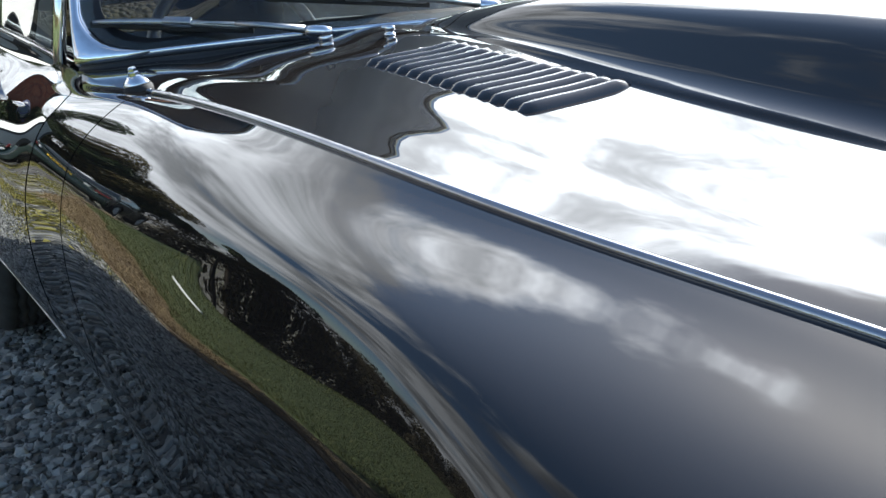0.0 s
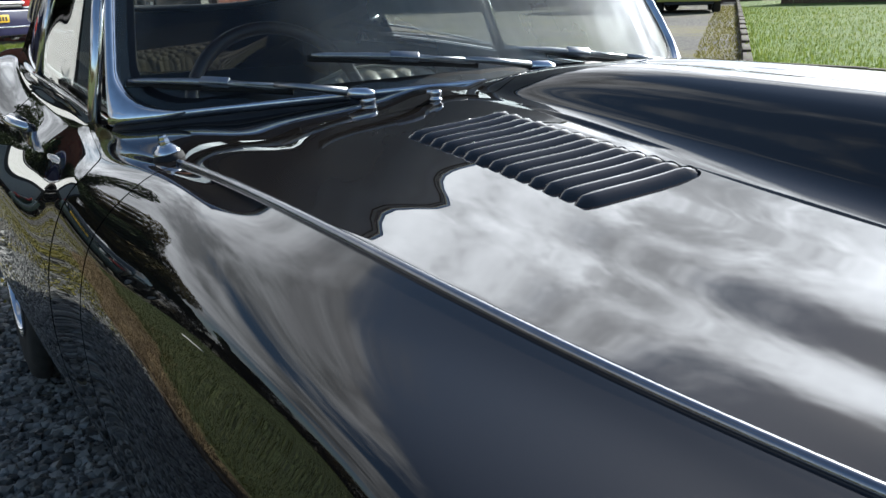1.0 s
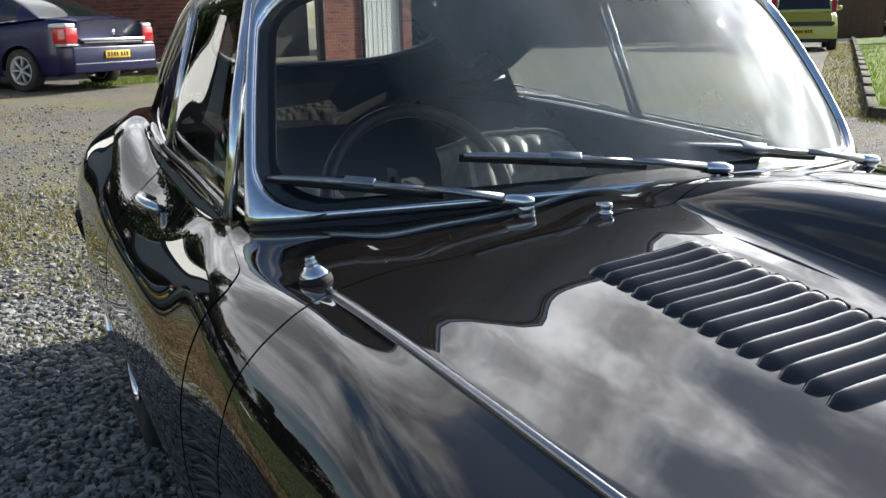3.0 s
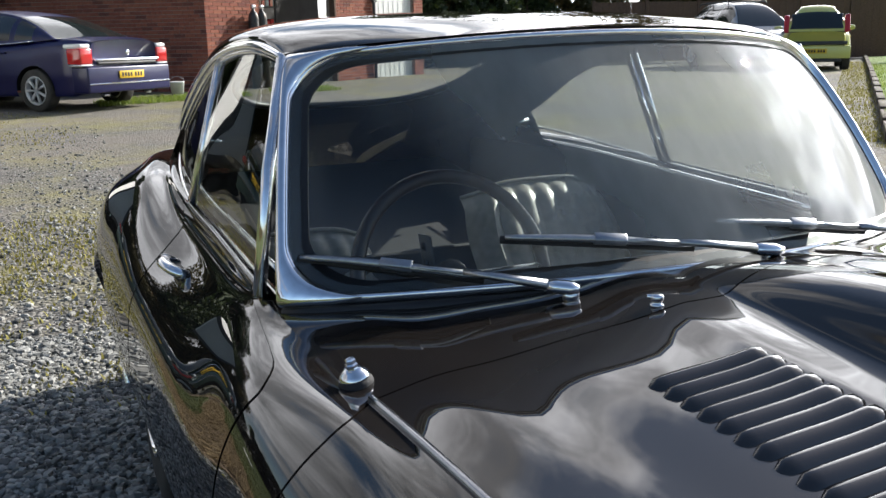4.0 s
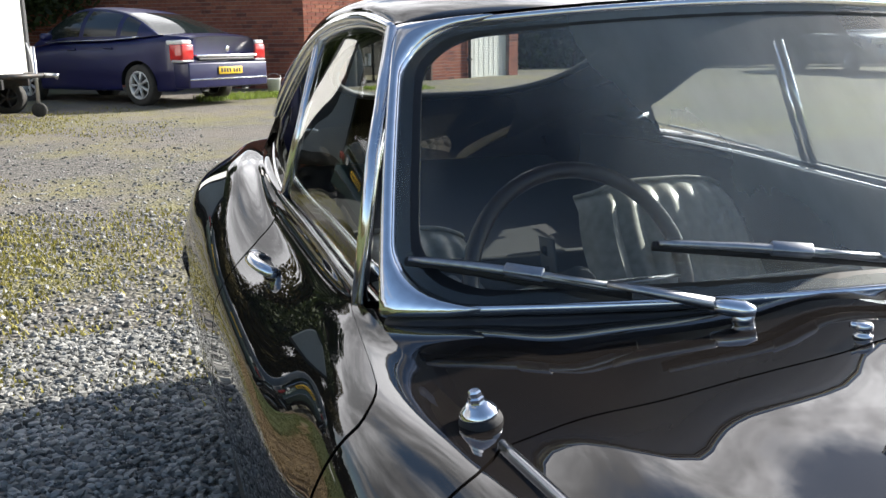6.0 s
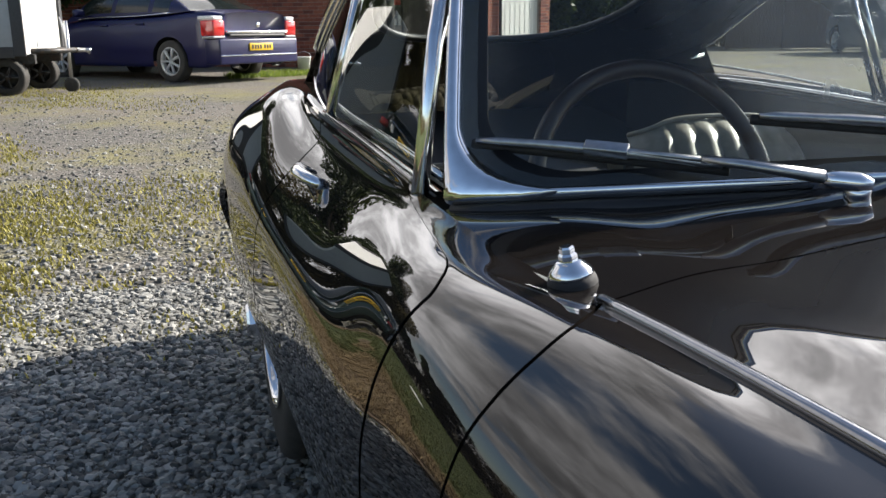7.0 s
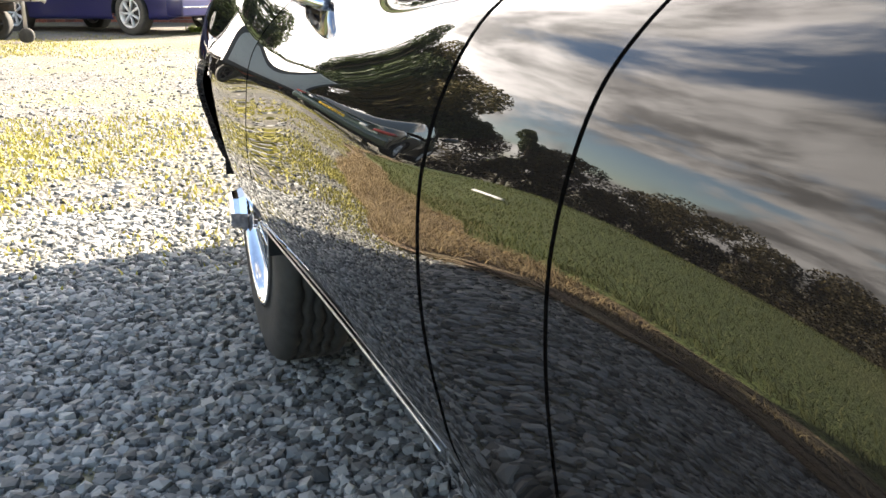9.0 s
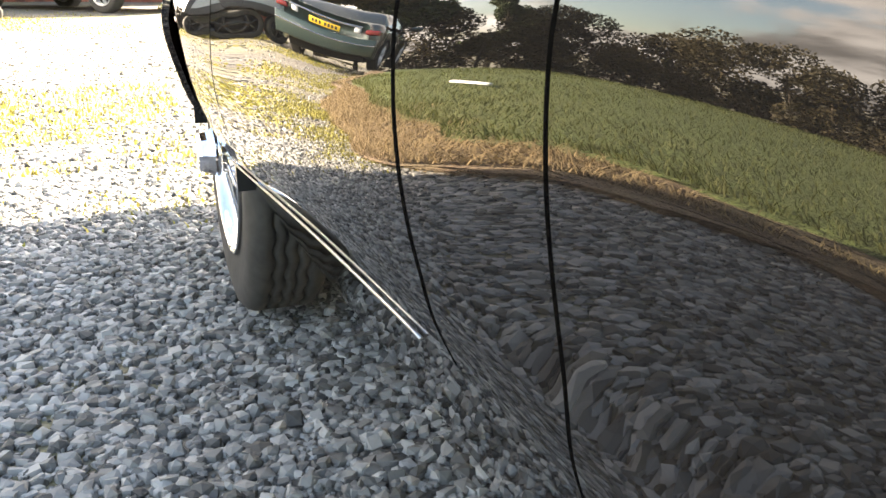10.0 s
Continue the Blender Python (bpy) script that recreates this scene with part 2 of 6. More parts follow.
def spline(xs, ys):
    """A natural cubic spline through the points."""
    xs, ys = np.asarray(xs, float), np.asarray(ys, float)
    n = len(xs)
    h = np.diff(xs)
    a = np.zeros((n, n))
    b = np.zeros((n,) + ys.shape[1:])
    a[0, 0] = a[-1, -1] = 1
    for i in range(1, n - 1):
        a[i, i - 1], a[i, i], a[i, i + 1] = h[i - 1], 2 * (h[i - 1] + h[i]), h[i]
        b[i] = 6 * ((ys[i + 1] - ys[i]) / h[i] - (ys[i] - ys[i - 1]) / h[i - 1])
    k = np.linalg.solve(a, b.reshape(n, -1)).reshape(b.shape)

    def at(x):
        x = np.atleast_1d(np.asarray(x, float))
        i = np.clip(np.searchsorted(xs, x) - 1, 0, n - 2)
        d0, d1, hh = xs[i + 1] - x, x - xs[i], h[i]
        if ys.ndim > 1:
            s = (-1,) + (1,) * (ys.ndim - 1)
            d0, d1, hh = d0.reshape(s), d1.reshape(s), hh.reshape(s)
        return k[i] * d0 ** 3 / (6 * hh) + k[i + 1] * d1 ** 3 / (6 * hh) + (ys[i] / hh - k[i] * hh / 6) * d0 + (ys[i + 1] / hh - k[i + 1] * hh / 6) * d1
    return at


def grid_faces(nr, nc, base=0, flip=False):
    fs = []
    for i in range(nr - 1):
        for j in range(nc - 1):
            q = (base + i * nc + j, base + i * nc + j + 1, base + (i + 1) * nc + j + 1, base + (i + 1) * nc + j)
            fs.append(q[::-1] if flip else q)
    return fs


# ---- the black sports coupe: front at -y, tail at +y, centre line x = 0 ----
coupe = thing("sports_coupe", "polished black classic sports coupe parked on gravel", "car")

# half sections: station y, then (x, z) from the centre line over the wing down to the sill
SECTIONS = [
    (-0.54, (0, .49), (.05, .485), (.07, .48), (.085, .475), (.1, .467), (.12, .462), (.14, .46), (.18, .46), (.22, .455), (.25, .44), (.26, .42), (.26, .4), (.25, .38), (.23, .36), (.2, .34)),
    (-0.30, (0, .665), (.12, .652), (.15, .632), (.175, .615), (.22, .592), (.27, .577), (.32, .57), (.4, .563), (.489, .548), (.548, .507), (.587, .449), (.592, .401), (.567, .342), (.54, .29), (.45, .24)),
    (0.00, (0, .785), (.13, .772), (.155, .752), (.18, .728), (.28, .688), (.34, .672), (.4, .668), (.486, .661), (.584, .648), (.664, .598), (.713, .511), (.722, .442), (.702, .363), (.68, .3), (.58, .22)),
    (0.34, (0, .852), (.125, .842), (.152, .819), (.18, .788), (.32, .752), (.39, .74), (.46, .735), (.548, .728), (.658, .716), (.715, .673), (.737, .595), (.753, .504), (.744, .403), (.735, .32), (.62, .22)),
    (0.58, (0, .879), (.118, .871), (.146, .847), (.174, .808), (.34, .777), (.43, .765), (.525, .764), (.582, .758), (.675, .75), (.704, .723), (.725, .665), (.735, .595), (.738, .493), (.73, .34), (.63, .22)),
    (0.90, (0, .887), (.104, .881), (.129, .858), (.154, .825), (.35, .802), (.452, .793), (.578, .795), (.645, .78), (.695, .751), (.714, .71), (.73, .663), (.739, .608), (.735, .519), (.725, .385), (.63, .22)),
    (1.30, (0, .876), (.088, .872), (.114, .859), (.14, .844), (.35, .826), (.485, .809), (.598, .797), (.645, .793), (.704, .752), (.73, .706), (.742, .643), (.742, .574), (.733, .493), (.722, .43), (.62, .22)),
    (1.50, (0, .845), (.09, .843), (.12, .841), (.15, .847), (.35, .823), (.48, .804), (.607, .79), (.656, .784), (.71, .752), (.738, .696), (.752, .641), (.757, .572), (.749, .491), (.726, .43), (.62, .22)),
    (1.80, (0, .84), (.13, .838), (.165, .836), (.2, .833), (.35, .822), (.48, .812), (.622, .806), (.642, .783), (.690, .749), (.745, .698), (.764, .643), (.769, .571), (.764, .492), (.732, .42), (.62, .22)),
    (2.15, (0, .84), (.13, .838), (.165, .836), (.2, .833), (.35, .83), (.48, .825), (.624, .822), (.640, .786), (.692, .752), (.753, .698), (.774, .636), (.78, .564), (.774, .487), (.74, .403), (.63, .22)),
    (2.50, (0, .85), (.13, .85), (.165, .85), (.2, .85), (.35, .845), (.48, .84), (.627, .838), (.646, .806), (.700, .788), (.757, .73), (.789, .645), (.798, .574), (.79, .489), (.745, .385), (.63, .22)),
    (2.80, (0, .87), (.13, .87), (.165, .87), (.2, .87), (.35, .86), (.5, .855), (.608, .852), (.636, .846), (.688, .832), (.752, .76), (.794, .661), (.807, .586), (.798, .49), (.745, .375), (.62, .24)),
    (3.10, (0, .87), (.13, .87), (.165, .87), (.2, .87), (.33, .86), (.45, .86), (.565, .858), (.615, .858), (.664, .828), (.741, .769), (.781, .664), (.794, .584), (.78, .481), (.735, .36), (.58, .28)),
    (3.40, (0, .83), (.13, .83), (.165, .83), (.2, .83), (.28, .83), (.38, .84), (.495, .842), (.55, .828), (.602, .785), (.671, .715), (.719, .629), (.732, .556), (.718, .471), (.675, .37), (.5, .3)),
    (3.65, (0, .76), (.1, .76), (.14, .76), (.18, .76), (.24, .76), (.3, .76), (.37, .757), (.45, .743), (.515, .71), (.575, .65), (.615, .58), (.625, .52), (.612, .455), (.575, .39), (.42, .34)),
    (3.84, (0, .66), (.05, .66), (.08, .66), (.11, .66), (.14, .66), (.17, .655), (.21, .65), (.27, .64), (.33, .62), (.38, .58), (.41, .54), (.415, .505), (.405, .465), (.38, .42), (.27, .38)),
]
ST_Y = [s[0] for s in SECTIONS]
ST_P = np.array([s[1:] for s in SECTIONS])          # stations x 15 x 2
KNOTS = np.concatenate([[0], np.cumsum(np.linalg.norm(np.diff(ST_P[5], axis=0), axis=1))])
PER = 8                                              # samples between two control points
SAMPLES = np.concatenate([np.linspace(KNOTS[i], KNOTS[i + 1], PER, endpoint=False) for i in range(14)] + [KNOTS[-1:]])
BEAD, CREASE, LAST = 6 * PER, 13 * PER, 14 * PER
along = spline(ST_Y, ST_P)


def section(y):
    """The dense half section at y: (x, z) rows."""
    p = along(y)[0]
    # the bonnet is flat beside the bulge and folds up in a tight valley before the wing bead
    slope = 0.8 * (p[5][1] - p[4][1]) / (p[5][0] - p[4][0])
    q, k = [], []
    for f, lift in ((0.16, 0.0025), (0.30, 0.0003), (0.52, 0.0), (0.76, 0.0), (0.95, 0.0), (1.07, 0.0022)):
        x = p[3][0] + f * (p[5][0] - p[3][0])
        q.append((x, p[4][1] + slope * (x - p[4][0]) + lift))
        k.append(KNOTS[3] + f * (KNOTS[5] - KNOTS[3]))
    # the bead sits on a fold between bonnet and wing
    tight = 0.10
    q += [p[6] + (np.array(q[-1]) - p[6]) * tight, p[6], p[6] + (p[7] - p[6]) * tight]
    k += [KNOTS[6] + (k[-1] - KNOTS[6]) * tight, KNOTS[6], KNOTS[6] + (KNOTS[7] - KNOTS[6]) * tight]
    return spline(np.concatenate([KNOTS[:4], k, KNOTS[7:]]), np.concatenate([p[:4], q, p[7:]]))(SAMPLES)


TABLE_Y = np.linspace(ST_Y[0], ST_Y[-1], 260)
TABLE = np.array([section(y) for y in TABLE_Y])      # y x samples x 2


def body(i, y):
    """The point of the body at sample i and station y, on the car's left."""
    f = np.clip((y - TABLE_Y[0]) / (TABLE_Y[1] - TABLE_Y[0]), 0, len(TABLE_Y) - 1.001)
    k = int(f)
    p = TABLE[k, i] * (1 - (f - k)) + TABLE[k + 1, i] * (f - k)
    return Vector((p[0], y, p[1]))


def by_index(pairs):
    """A value along the samples, from (control point, value) pairs, with its corners eased."""
    at, value = [p[0] for p in pairs], [p[1] for p in pairs]
    return lambda i: float(np.mean(np.interp(i / PER + np.linspace(-0.10, 0.10, 9), at, value)))


bonnet_side = by_index([(6, 1.333), (6.4, 1.312), (6.87, 1.293), (7.4, 1.284), (8, 1.281), (9, 1.284), (10, 1.289), (11, 1.288), (12, 1.283), (13, 1.275), (14, 1.27)])
door_front = by_index([(6, 1.800), (6.45, 1.775), (6.68, 1.71), (6.82, 1.62), (6.95, 1.53), (7.2, 1.495), (7.6, 1.463), (8.2, 1.465), (9, 1.474), (10, 1.474), (11, 1.464), (12, 1.447), (13, 1.435)])
door_back = by_index([(6, 2.46), (7, 2.36), (8, 2.285), (9, 2.25), (10, 2.235), (11, 2.225), (12, 2.21), (13, 2.19)])


def bonnet_back(i):
    return bonnet_side(max(i, BEAD))


def panel_rows(i0, i1, ya, yb, n, step=1, sides=(1,)):
    """Grid of points: rows along y, columns along the section (mirrored halves joined where both sides are wanted)."""
    rows = []
    for k in range(n + 1):
        t = k / n
        row = []
        if -1 in sides and 1 in sides:
            for i in range(i1, i0, -step):
                p = body(i, ya(i) * (1 - t) + yb(i) * t)
                row.append((-p.x, p.y, p.z))
            row += [tuple(body(i, ya(i) * (1 - t) + yb(i) * t)) for i in range(i0, i1 + 1, step)]
        else:
            s = sides[0]
            for i in range(i0, i1 + 1, step):
                p = body(i, ya(i) * (1 - t) + yb(i) * t)
                row.append((s * p.x, p.y, p.z))
        rows.append(row)
    return rows


def sheet(name, rows, material, parent, label="", flange=0.014, arch=None, flip=False):
    """A panel from a grid of points, its rim folded inwards; arch: (y, z, ry, rz) is cut out of it."""
    bm = bmesh.new()
    vs = [[bm.verts.new(p) for p in row] for row in rows]
    for r0, r1 in zip(vs, vs[1:]):
        for a, b, c, d in zip(r0, r0[1:], r1[1:], r1):
            q = (a, b, c, d)
            bm.faces.new(q[::-1] if flip else q)
    if arch:
        ay, az, ry, rz = arch

        def off(v):
            return math.hypot((v.co.y - ay) / ry, (v.co.z - az) / rz)
        gone = [f for f in bm.faces if sum(off(v) for v in f.verts) / len(f.verts) < 1 and abs(f.calc_center_median().x) > 0.45]
        gone_set = set(gone)
        rim = {v for f in gone for v in f.verts if any(g not in gone_set for g in v.link_faces)}
        bmesh.ops.delete(bm, geom=gone, context="FACES")
        for v in rim:
            if v.is_valid:
                k = off(v)
                v.co.y, v.co.z = ay + (v.co.y - ay) / k, az + (v.co.z - az) / k
        for _ in range(2):
            near = {w for v in rim if v.is_valid for e in v.link_edges for w in e.verts if w not in rim}
            for v in near:
                v.co = v.co * 0.6 + sum((e.other_vert(v).co for e in v.link_edges), Vector()) / len(v.link_edges) * 0.4
    if flange:
        bm.normal_update()
        edges = [e for e in bm.edges if e.is_boundary]
        base = {v: v.normal.copy() for e in edges for v in e.verts}
        made = bmesh.ops.extrude_edge_only(bm, edges=edges)
        fresh = [g for g in made["geom"] if isinstance(g, bmesh.types.BMVert)]
        for v in fresh:
            olds = [e.other_vert(v) for e in v.link_edges if e.other_vert(v) in base]
            if olds:
                v.co = v.co - base[olds[0]] * flange
        for e in bm.edges:
            if len(e.link_faces) == 2 and e.calc_face_angle(0) > 0.8:
                e.smooth = False
    return part(name, bm, material, parent, label)


GAP, FINE_GAP = 0.0036, 0.0022
REAR_ARCH = (2.777, 0.335, 0.365, 0.315)
FRONT_ARCH = (0.339, 0.335, 0.37, 0.325)
sheet("bonnet", panel_rows(0, CREASE, lambda i: ST_Y[0], lambda i: bonnet_back(i) - FINE_GAP, 150, 1, (-1, 1)), BLACK_PAINT, coupe,
      "long black bonnet in one piece with the wings", arch=FRONT_ARCH)
nose = bmesh.new()
bmesh.ops.create_circle(nose, cap_ends=True, segments=24, radius=1.0)
bmesh.ops.transform(nose, matrix=Matrix.Translation((0, ST_Y[0] + 0.01, 0.42)) @ pose(0, 0, 0, 90, 0, 0) @ Matrix.Diagonal((0.24, 0.075, 1, 1)), verts=nose.verts)
part("nose_intake", nose, UNDER, coupe)


def screen_base_y(x):
    return 1.445 + 0.62 * x * x


sheet("scuttle", panel_rows(0, BEAD, lambda i: bonnet_back(i) + 0.0008, lambda i: screen_base_y(body(i, 1.6).x) + 0.05, 24, 1, (-1, 1)), BLACK_PAINT, coupe, "black scuttle panel below the windscreen")
for s in (-1, 1):
    f = s > 0
    sheet("front_wing_panel", panel_rows(BEAD, CREASE, lambda i: bonnet_side(i) + FINE_GAP, lambda i: door_front(i) - GAP, 20, 1, (s,)), BLACK_PAINT, coupe, "", flip=not f)
    sheet("door_skin", panel_rows(BEAD, CREASE, lambda i: door_front(i) + GAP, lambda i: door_back(i) - GAP, 36, 1, (s,)), BLACK_PAINT, coupe, "black door", flip=not f)
    sheet("rear_wing", panel_rows(BEAD, LAST, lambda i: (door_back(i) if i <= CREASE else door_back(CREASE)) + GAP, lambda i: ST_Y[-1], 90, 1, (s,)), BLACK_PAINT, coupe, "rounded black rear wing", arch=REAR_ARCH, flip=not f)
    sheet("sill", panel_rows(CREASE, LAST, lambda i: 0.72, lambda i: door_back(CREASE) - GAP, 30, 1, (s,)), BLACK_PAINT, coupe, "", flange=0, flip=not f)
    # added black liner behind the skins blocks light so the panel gaps stay dark
    inner = []
    for k in range(40):
        y = 1.15 + 1.25 * k / 39
        row = []
        for i in range(BEAD + 4, CREASE + 1, 2):
            p = body(i, y)
            row.append((s * (p.x - 0.016), p.y, p.z - 0.008))
        inner.append(row)
    sheet("inner_panel", inner, UNDER, coupe, flange=0, flip=not f)
    strip = bmesh.new()
    tube(strip, [(s * (body(CREASE, y).x + 0.001), y, body(CREASE, y).z - 0.004) for y in np.linspace(1.5, 2.43, 24)], 0.0017, 6)
    part("sill_strip", strip, STEEL, coupe, "thin bright strip along the sill edge")
    bead = bmesh.new()
    tube(bead, [tuple(Vector((s, 1, 1)) * body(BEAD, y) + Vector((0, 0, 0.001))) for y in np.linspace(-0.1, 1.334, 60)], 0.0046, 12)
    part("wing_bead", bead, SATIN, coupe, "satin metal seam bead along the wing top")

tail = bmesh.new()
ring = [body(i, ST_Y[-1]) for i in range(0, LAST + 1, 4)]
loop = [tail.verts.new((-p.x, p.y, p.z)) for p in ring[::-1]] + [tail.verts.new(p) for p in ring[1:]]
tail.faces.new(loop)
part("tail_panel", tail, BLACK_PAINT, coupe)
floor_pan = bmesh.new()
box(floor_pan, (-0.6, -0.3, 0.2), (0.6, 3.6, 0.24))
part("floor_pan", floor_pan, UNDER, coupe)
fire = bmesh.new()
box(fire, (-0.56, 1.36, 0.24), (0.56, 1.39, 0.76))
part("bulkhead", fire, UNDER, coupe)
for s in (-1, 1):
    for ay in (0.339, 2.777):
        well = bmesh.new()
        n = 20
        a = [[well.verts.new((s * x, ay + 0.385 * math.cos(math.pi * k / n), 0.335 + 0.36 * math.sin(math.pi * k / n))) for k in range(n + 1)] for x in (0.42, 0.74)]
        for k in range(n):
            well.faces.new((a[0][k], a[0][k + 1], a[1][k + 1], a[1][k]))
        well.faces.new(a[0])
        part("wheel_well", well, UNDER, coupe)

# louvres: fourteen pressed slots each side of the power bulge
for s in (-1, 1):
    for k in range(14):
        y = 0.868 + k * 0.0238
        bm = bmesh.new()
        n, rows = 14, []
        x0, x1 = 0.366, 0.206 + 0.008 * k / 13
        for a in range(n + 1):
            t = a / n
            x = x0 + (x1 - x0) * t
            swell = min(1.0, math.sqrt(max(0.0, 1 - (abs(2 * t - 1) ** 9))))
            top = TABLE[int((y - TABLE_Y[0]) / (TABLE_Y[1] - TABLE_Y[0])), :BEAD]
            z = float(np.interp(x, top[:, 0], top[:, 1])) - 0.0008
            row = []
            for d, h in ((-0.0125, 0.0), (-0.0105, 0.0030), (-0.006, 0.0068), (-0.001, 0.0090), (0.004, 0.0096), (0.008, 0.0078), (0.0095, 0.0)):
                row.append((s * x, y + d * (0.35 + 0.65 * swell), z + h * swell))
            rows.append(row)
        sheet("louvre", rows, BLACK_PAINT, coupe, flange=0, flip=s > 0)

# ---- windscreen ----
def screen(s, h, lift=0.0):
    """A point of the windscreen: s across (-1 to 1), h up (0 to 1)."""
    xb, xt = 0.606 * s, 0.523 * s
    b = Vector((xb, screen_base_y(xb) + 0.005, 0.843 - 0.10 * xb * xb))
    t = Vector((xt, 1.735 + 0.58 * xt * xt, 1.166 - 0.12 * xt * xt))
    p = b.lerp(t, h)
    up = (t - b).normalized()
    side = Vector((1, 2 * 0.6 * p.x, 0)).normalized()
    n = side.cross(up).normalized()
    return p + n * (0.014 * 4 * h * (1 - h) + lift)


SW, SH = 0.57, 0.215


def rounded(a, b, r, n=10, m=14):
    """Loop of a rounded rectangle, half sizes a and b, radius r, with the same count of points whatever the radius."""
    pts = []
    for cx, cy, a0 in ((a - r, b - r, 0), (-(a - r), b - r, 90), (-(a - r), -(b - r), 180), (a - r, -(b - r), 270)):
        for k in range(n + 1):
            t = radians(a0 + 90 * k / n)
            pts.append((cx + r * math.cos(t), cy + r * math.sin(t)))
    out_pts = []
    for i, p in enumerate(pts):
        out_pts.append(p)
        if i % (n + 1) == n:
            q = pts[(i + 1) % len(pts)]
            for k in range(1, m):
                out_pts.append((p[0] + (q[0] - p[0]) * k / m, p[1] + (q[1] - p[1]) * k / m))
    return out_pts


def screen_ring(name, loops, material, label=""):
    """A band on the windscreen through loops of (points, lift)."""
    bm = bmesh.new()
    rings = [[bm.verts.new(screen(p / SW, (q + SH) / (2 * SH), lift)) for p, q in pts] for pts, lift in loops]
    for r0, r1 in zip(rings, rings[1:]):
        n = len(r0)
        for j in range(n):
            bm.faces.new((r0[j], r0[(j + 1) % n], r1[(j + 1) % n], r1[j]))
    return part(name, bm, material, coupe, label)


outer = rounded(SW + 0.004, SH + 0.004, 0.012)
inner_chrome = rounded(SW - 0.009, SH - 0.009, 0.085)
mid1 = [((3 * a[0] + b[0]) / 4, (3 * a[1] + b[1]) / 4) for a, b in zip(outer, inner_chrome)]
mid2 = [((a[0] + b[0]) / 2, (a[1] + b[1]) / 2) for a, b in zip(outer, inner_chrome)]
mid3 = [((a[0] + 3 * b[0]) / 4, (a[1] + 3 * b[1]) / 4) for a, b in zip(outer, inner_chrome)]
screen_ring("windscreen_surround", [(outer, -0.012), (outer, 0.004), (mid1, 0.008), (mid2, 0.0095), (mid3, 0.0075), (inner_chrome, 0.003), (inner_chrome, -0.006)], CHROME, "bright chrome windscreen surround")
# pillar covers: one bright piece each side, with a lobe along the header and a foot along the base
def pillar_cover(s):
    a, b, r = SW - 0.007, SH - 0.008, 0.082
    inner_p = [(-a + 0.115, b), (-a + 0.10, b)] + [(-a + r - r * math.sin(t), b - r + r * math.cos(t)) for t in np.linspace(0, math.pi / 2, 12)]
    inner_p += [(-a, b - r - (2 * b - 2 * r) * k / 10) for k in range(1, 10)]
    inner_p += [(-a + r - r * math.cos(t), -b + r - r * math.sin(t)) for t in np.linspace(0, math.pi / 2, 12)]
    rows, n = [], len(inner_p)
    for k, (p, q) in enumerate(inner_p):
        o, w = SW + 0.0055, SH + 0.0055
        if q > b - r - 1e-6:
            t = min(1.0, max(0.0, (b - q) / r))
            out_p = (-o + (p + o) * max(0.0, 1 - 3.2 * t) * (p > -a + 0.02), w - max(0.0, t - 0.3) * (r * 1.1))
        elif q < -b + r + 1e-6:
            t = min(1.0, max(0.0, (q + b) / r))
            out_p = (-o + (p + o) * max(0.0, 1 - 3.2 * t), -w + max(0.0, t - 0.3) * (r * 1.1))
        else:
            out_p = (-o, q)
        end = min(1.0, math.sqrt(min(k, n - 1 - k) / 2.0))
        row = []
        for f, lift in ((0.0, -0.004), (0.03, 0.0085), (0.25, 0.0112), (0.5, 0.0118), (0.75, 0.0106), (0.97, 0.0075), (1.0, -0.002)):
            g = 0.5 + (f - 0.5) * (0.25 + 0.75 * end)
            row.append(tuple(screen(s * -(out_p[0] + (p - out_p[0]) * g) / SW * -1, (out_p[1] + (q - out_p[1]) * g + SH) / (2 * SH), lift)))
        rows.append(row)
    return rows


for s in (-1, 1):
    sheet("pillar_cover", pillar_cover(-s), CHROME, coupe, "polished chrome pillar cover with rounded ends", flange=0, flip=s < 0)
seal_in = rounded(SW - 0.032, SH - 0.026, 0.080)
screen_ring("windscreen_seal", [(inner_chrome, 0.002), (mid3, -0.004), (seal_in, 0.002), (seal_in, -0.006)], SEAL, "black rubber windscreen seal")
bm = bmesh.new()
pane_rows = [[bm.verts.new(screen(-0.985 + 1.97 * a / 40, 0.01 + 0.98 * b / 24)) for a in range(41)] for b in range(25)]
for r0, r1 in zip(pane_rows, pane_rows[1:]):
    for a, b, c, d in zip(r0, r0[1:], r1[1:], r1):
        bm.faces.new((a, b, c, d))
windscreen = part("windscreen", bm, DUSTY_GLARE, coupe, "clear curved windscreen with cloud reflections")
base_rubber = bmesh.new()
tube(base_rubber, [screen(s, -0.035, -0.004) for s in np.linspace(-1.0, 1.0, 40)], 0.011, 10)
part("scuttle_rubber", base_rubber, SEAL, coupe)

# ---- roof ----
g_y = [1.86, 2.0, 2.2, 2.45, 2.7, 3.0, 3.3, 3.6, 3.84]
gutter = spline(g_y, [(.524, 1.132), (.529, 1.153), (.530, 1.157), (.530, 1.134), (.532, 1.072), (.543, .945), (.492, .872), (.375, .785), (.2, .655)])
crown = spline([1.70, 2.0, 2.3, 2.6, 3.0, 3.4, 3.7, 3.845], [1.168, 1.203, 1.218, 1.197, 1.105, .955, .79, .66])


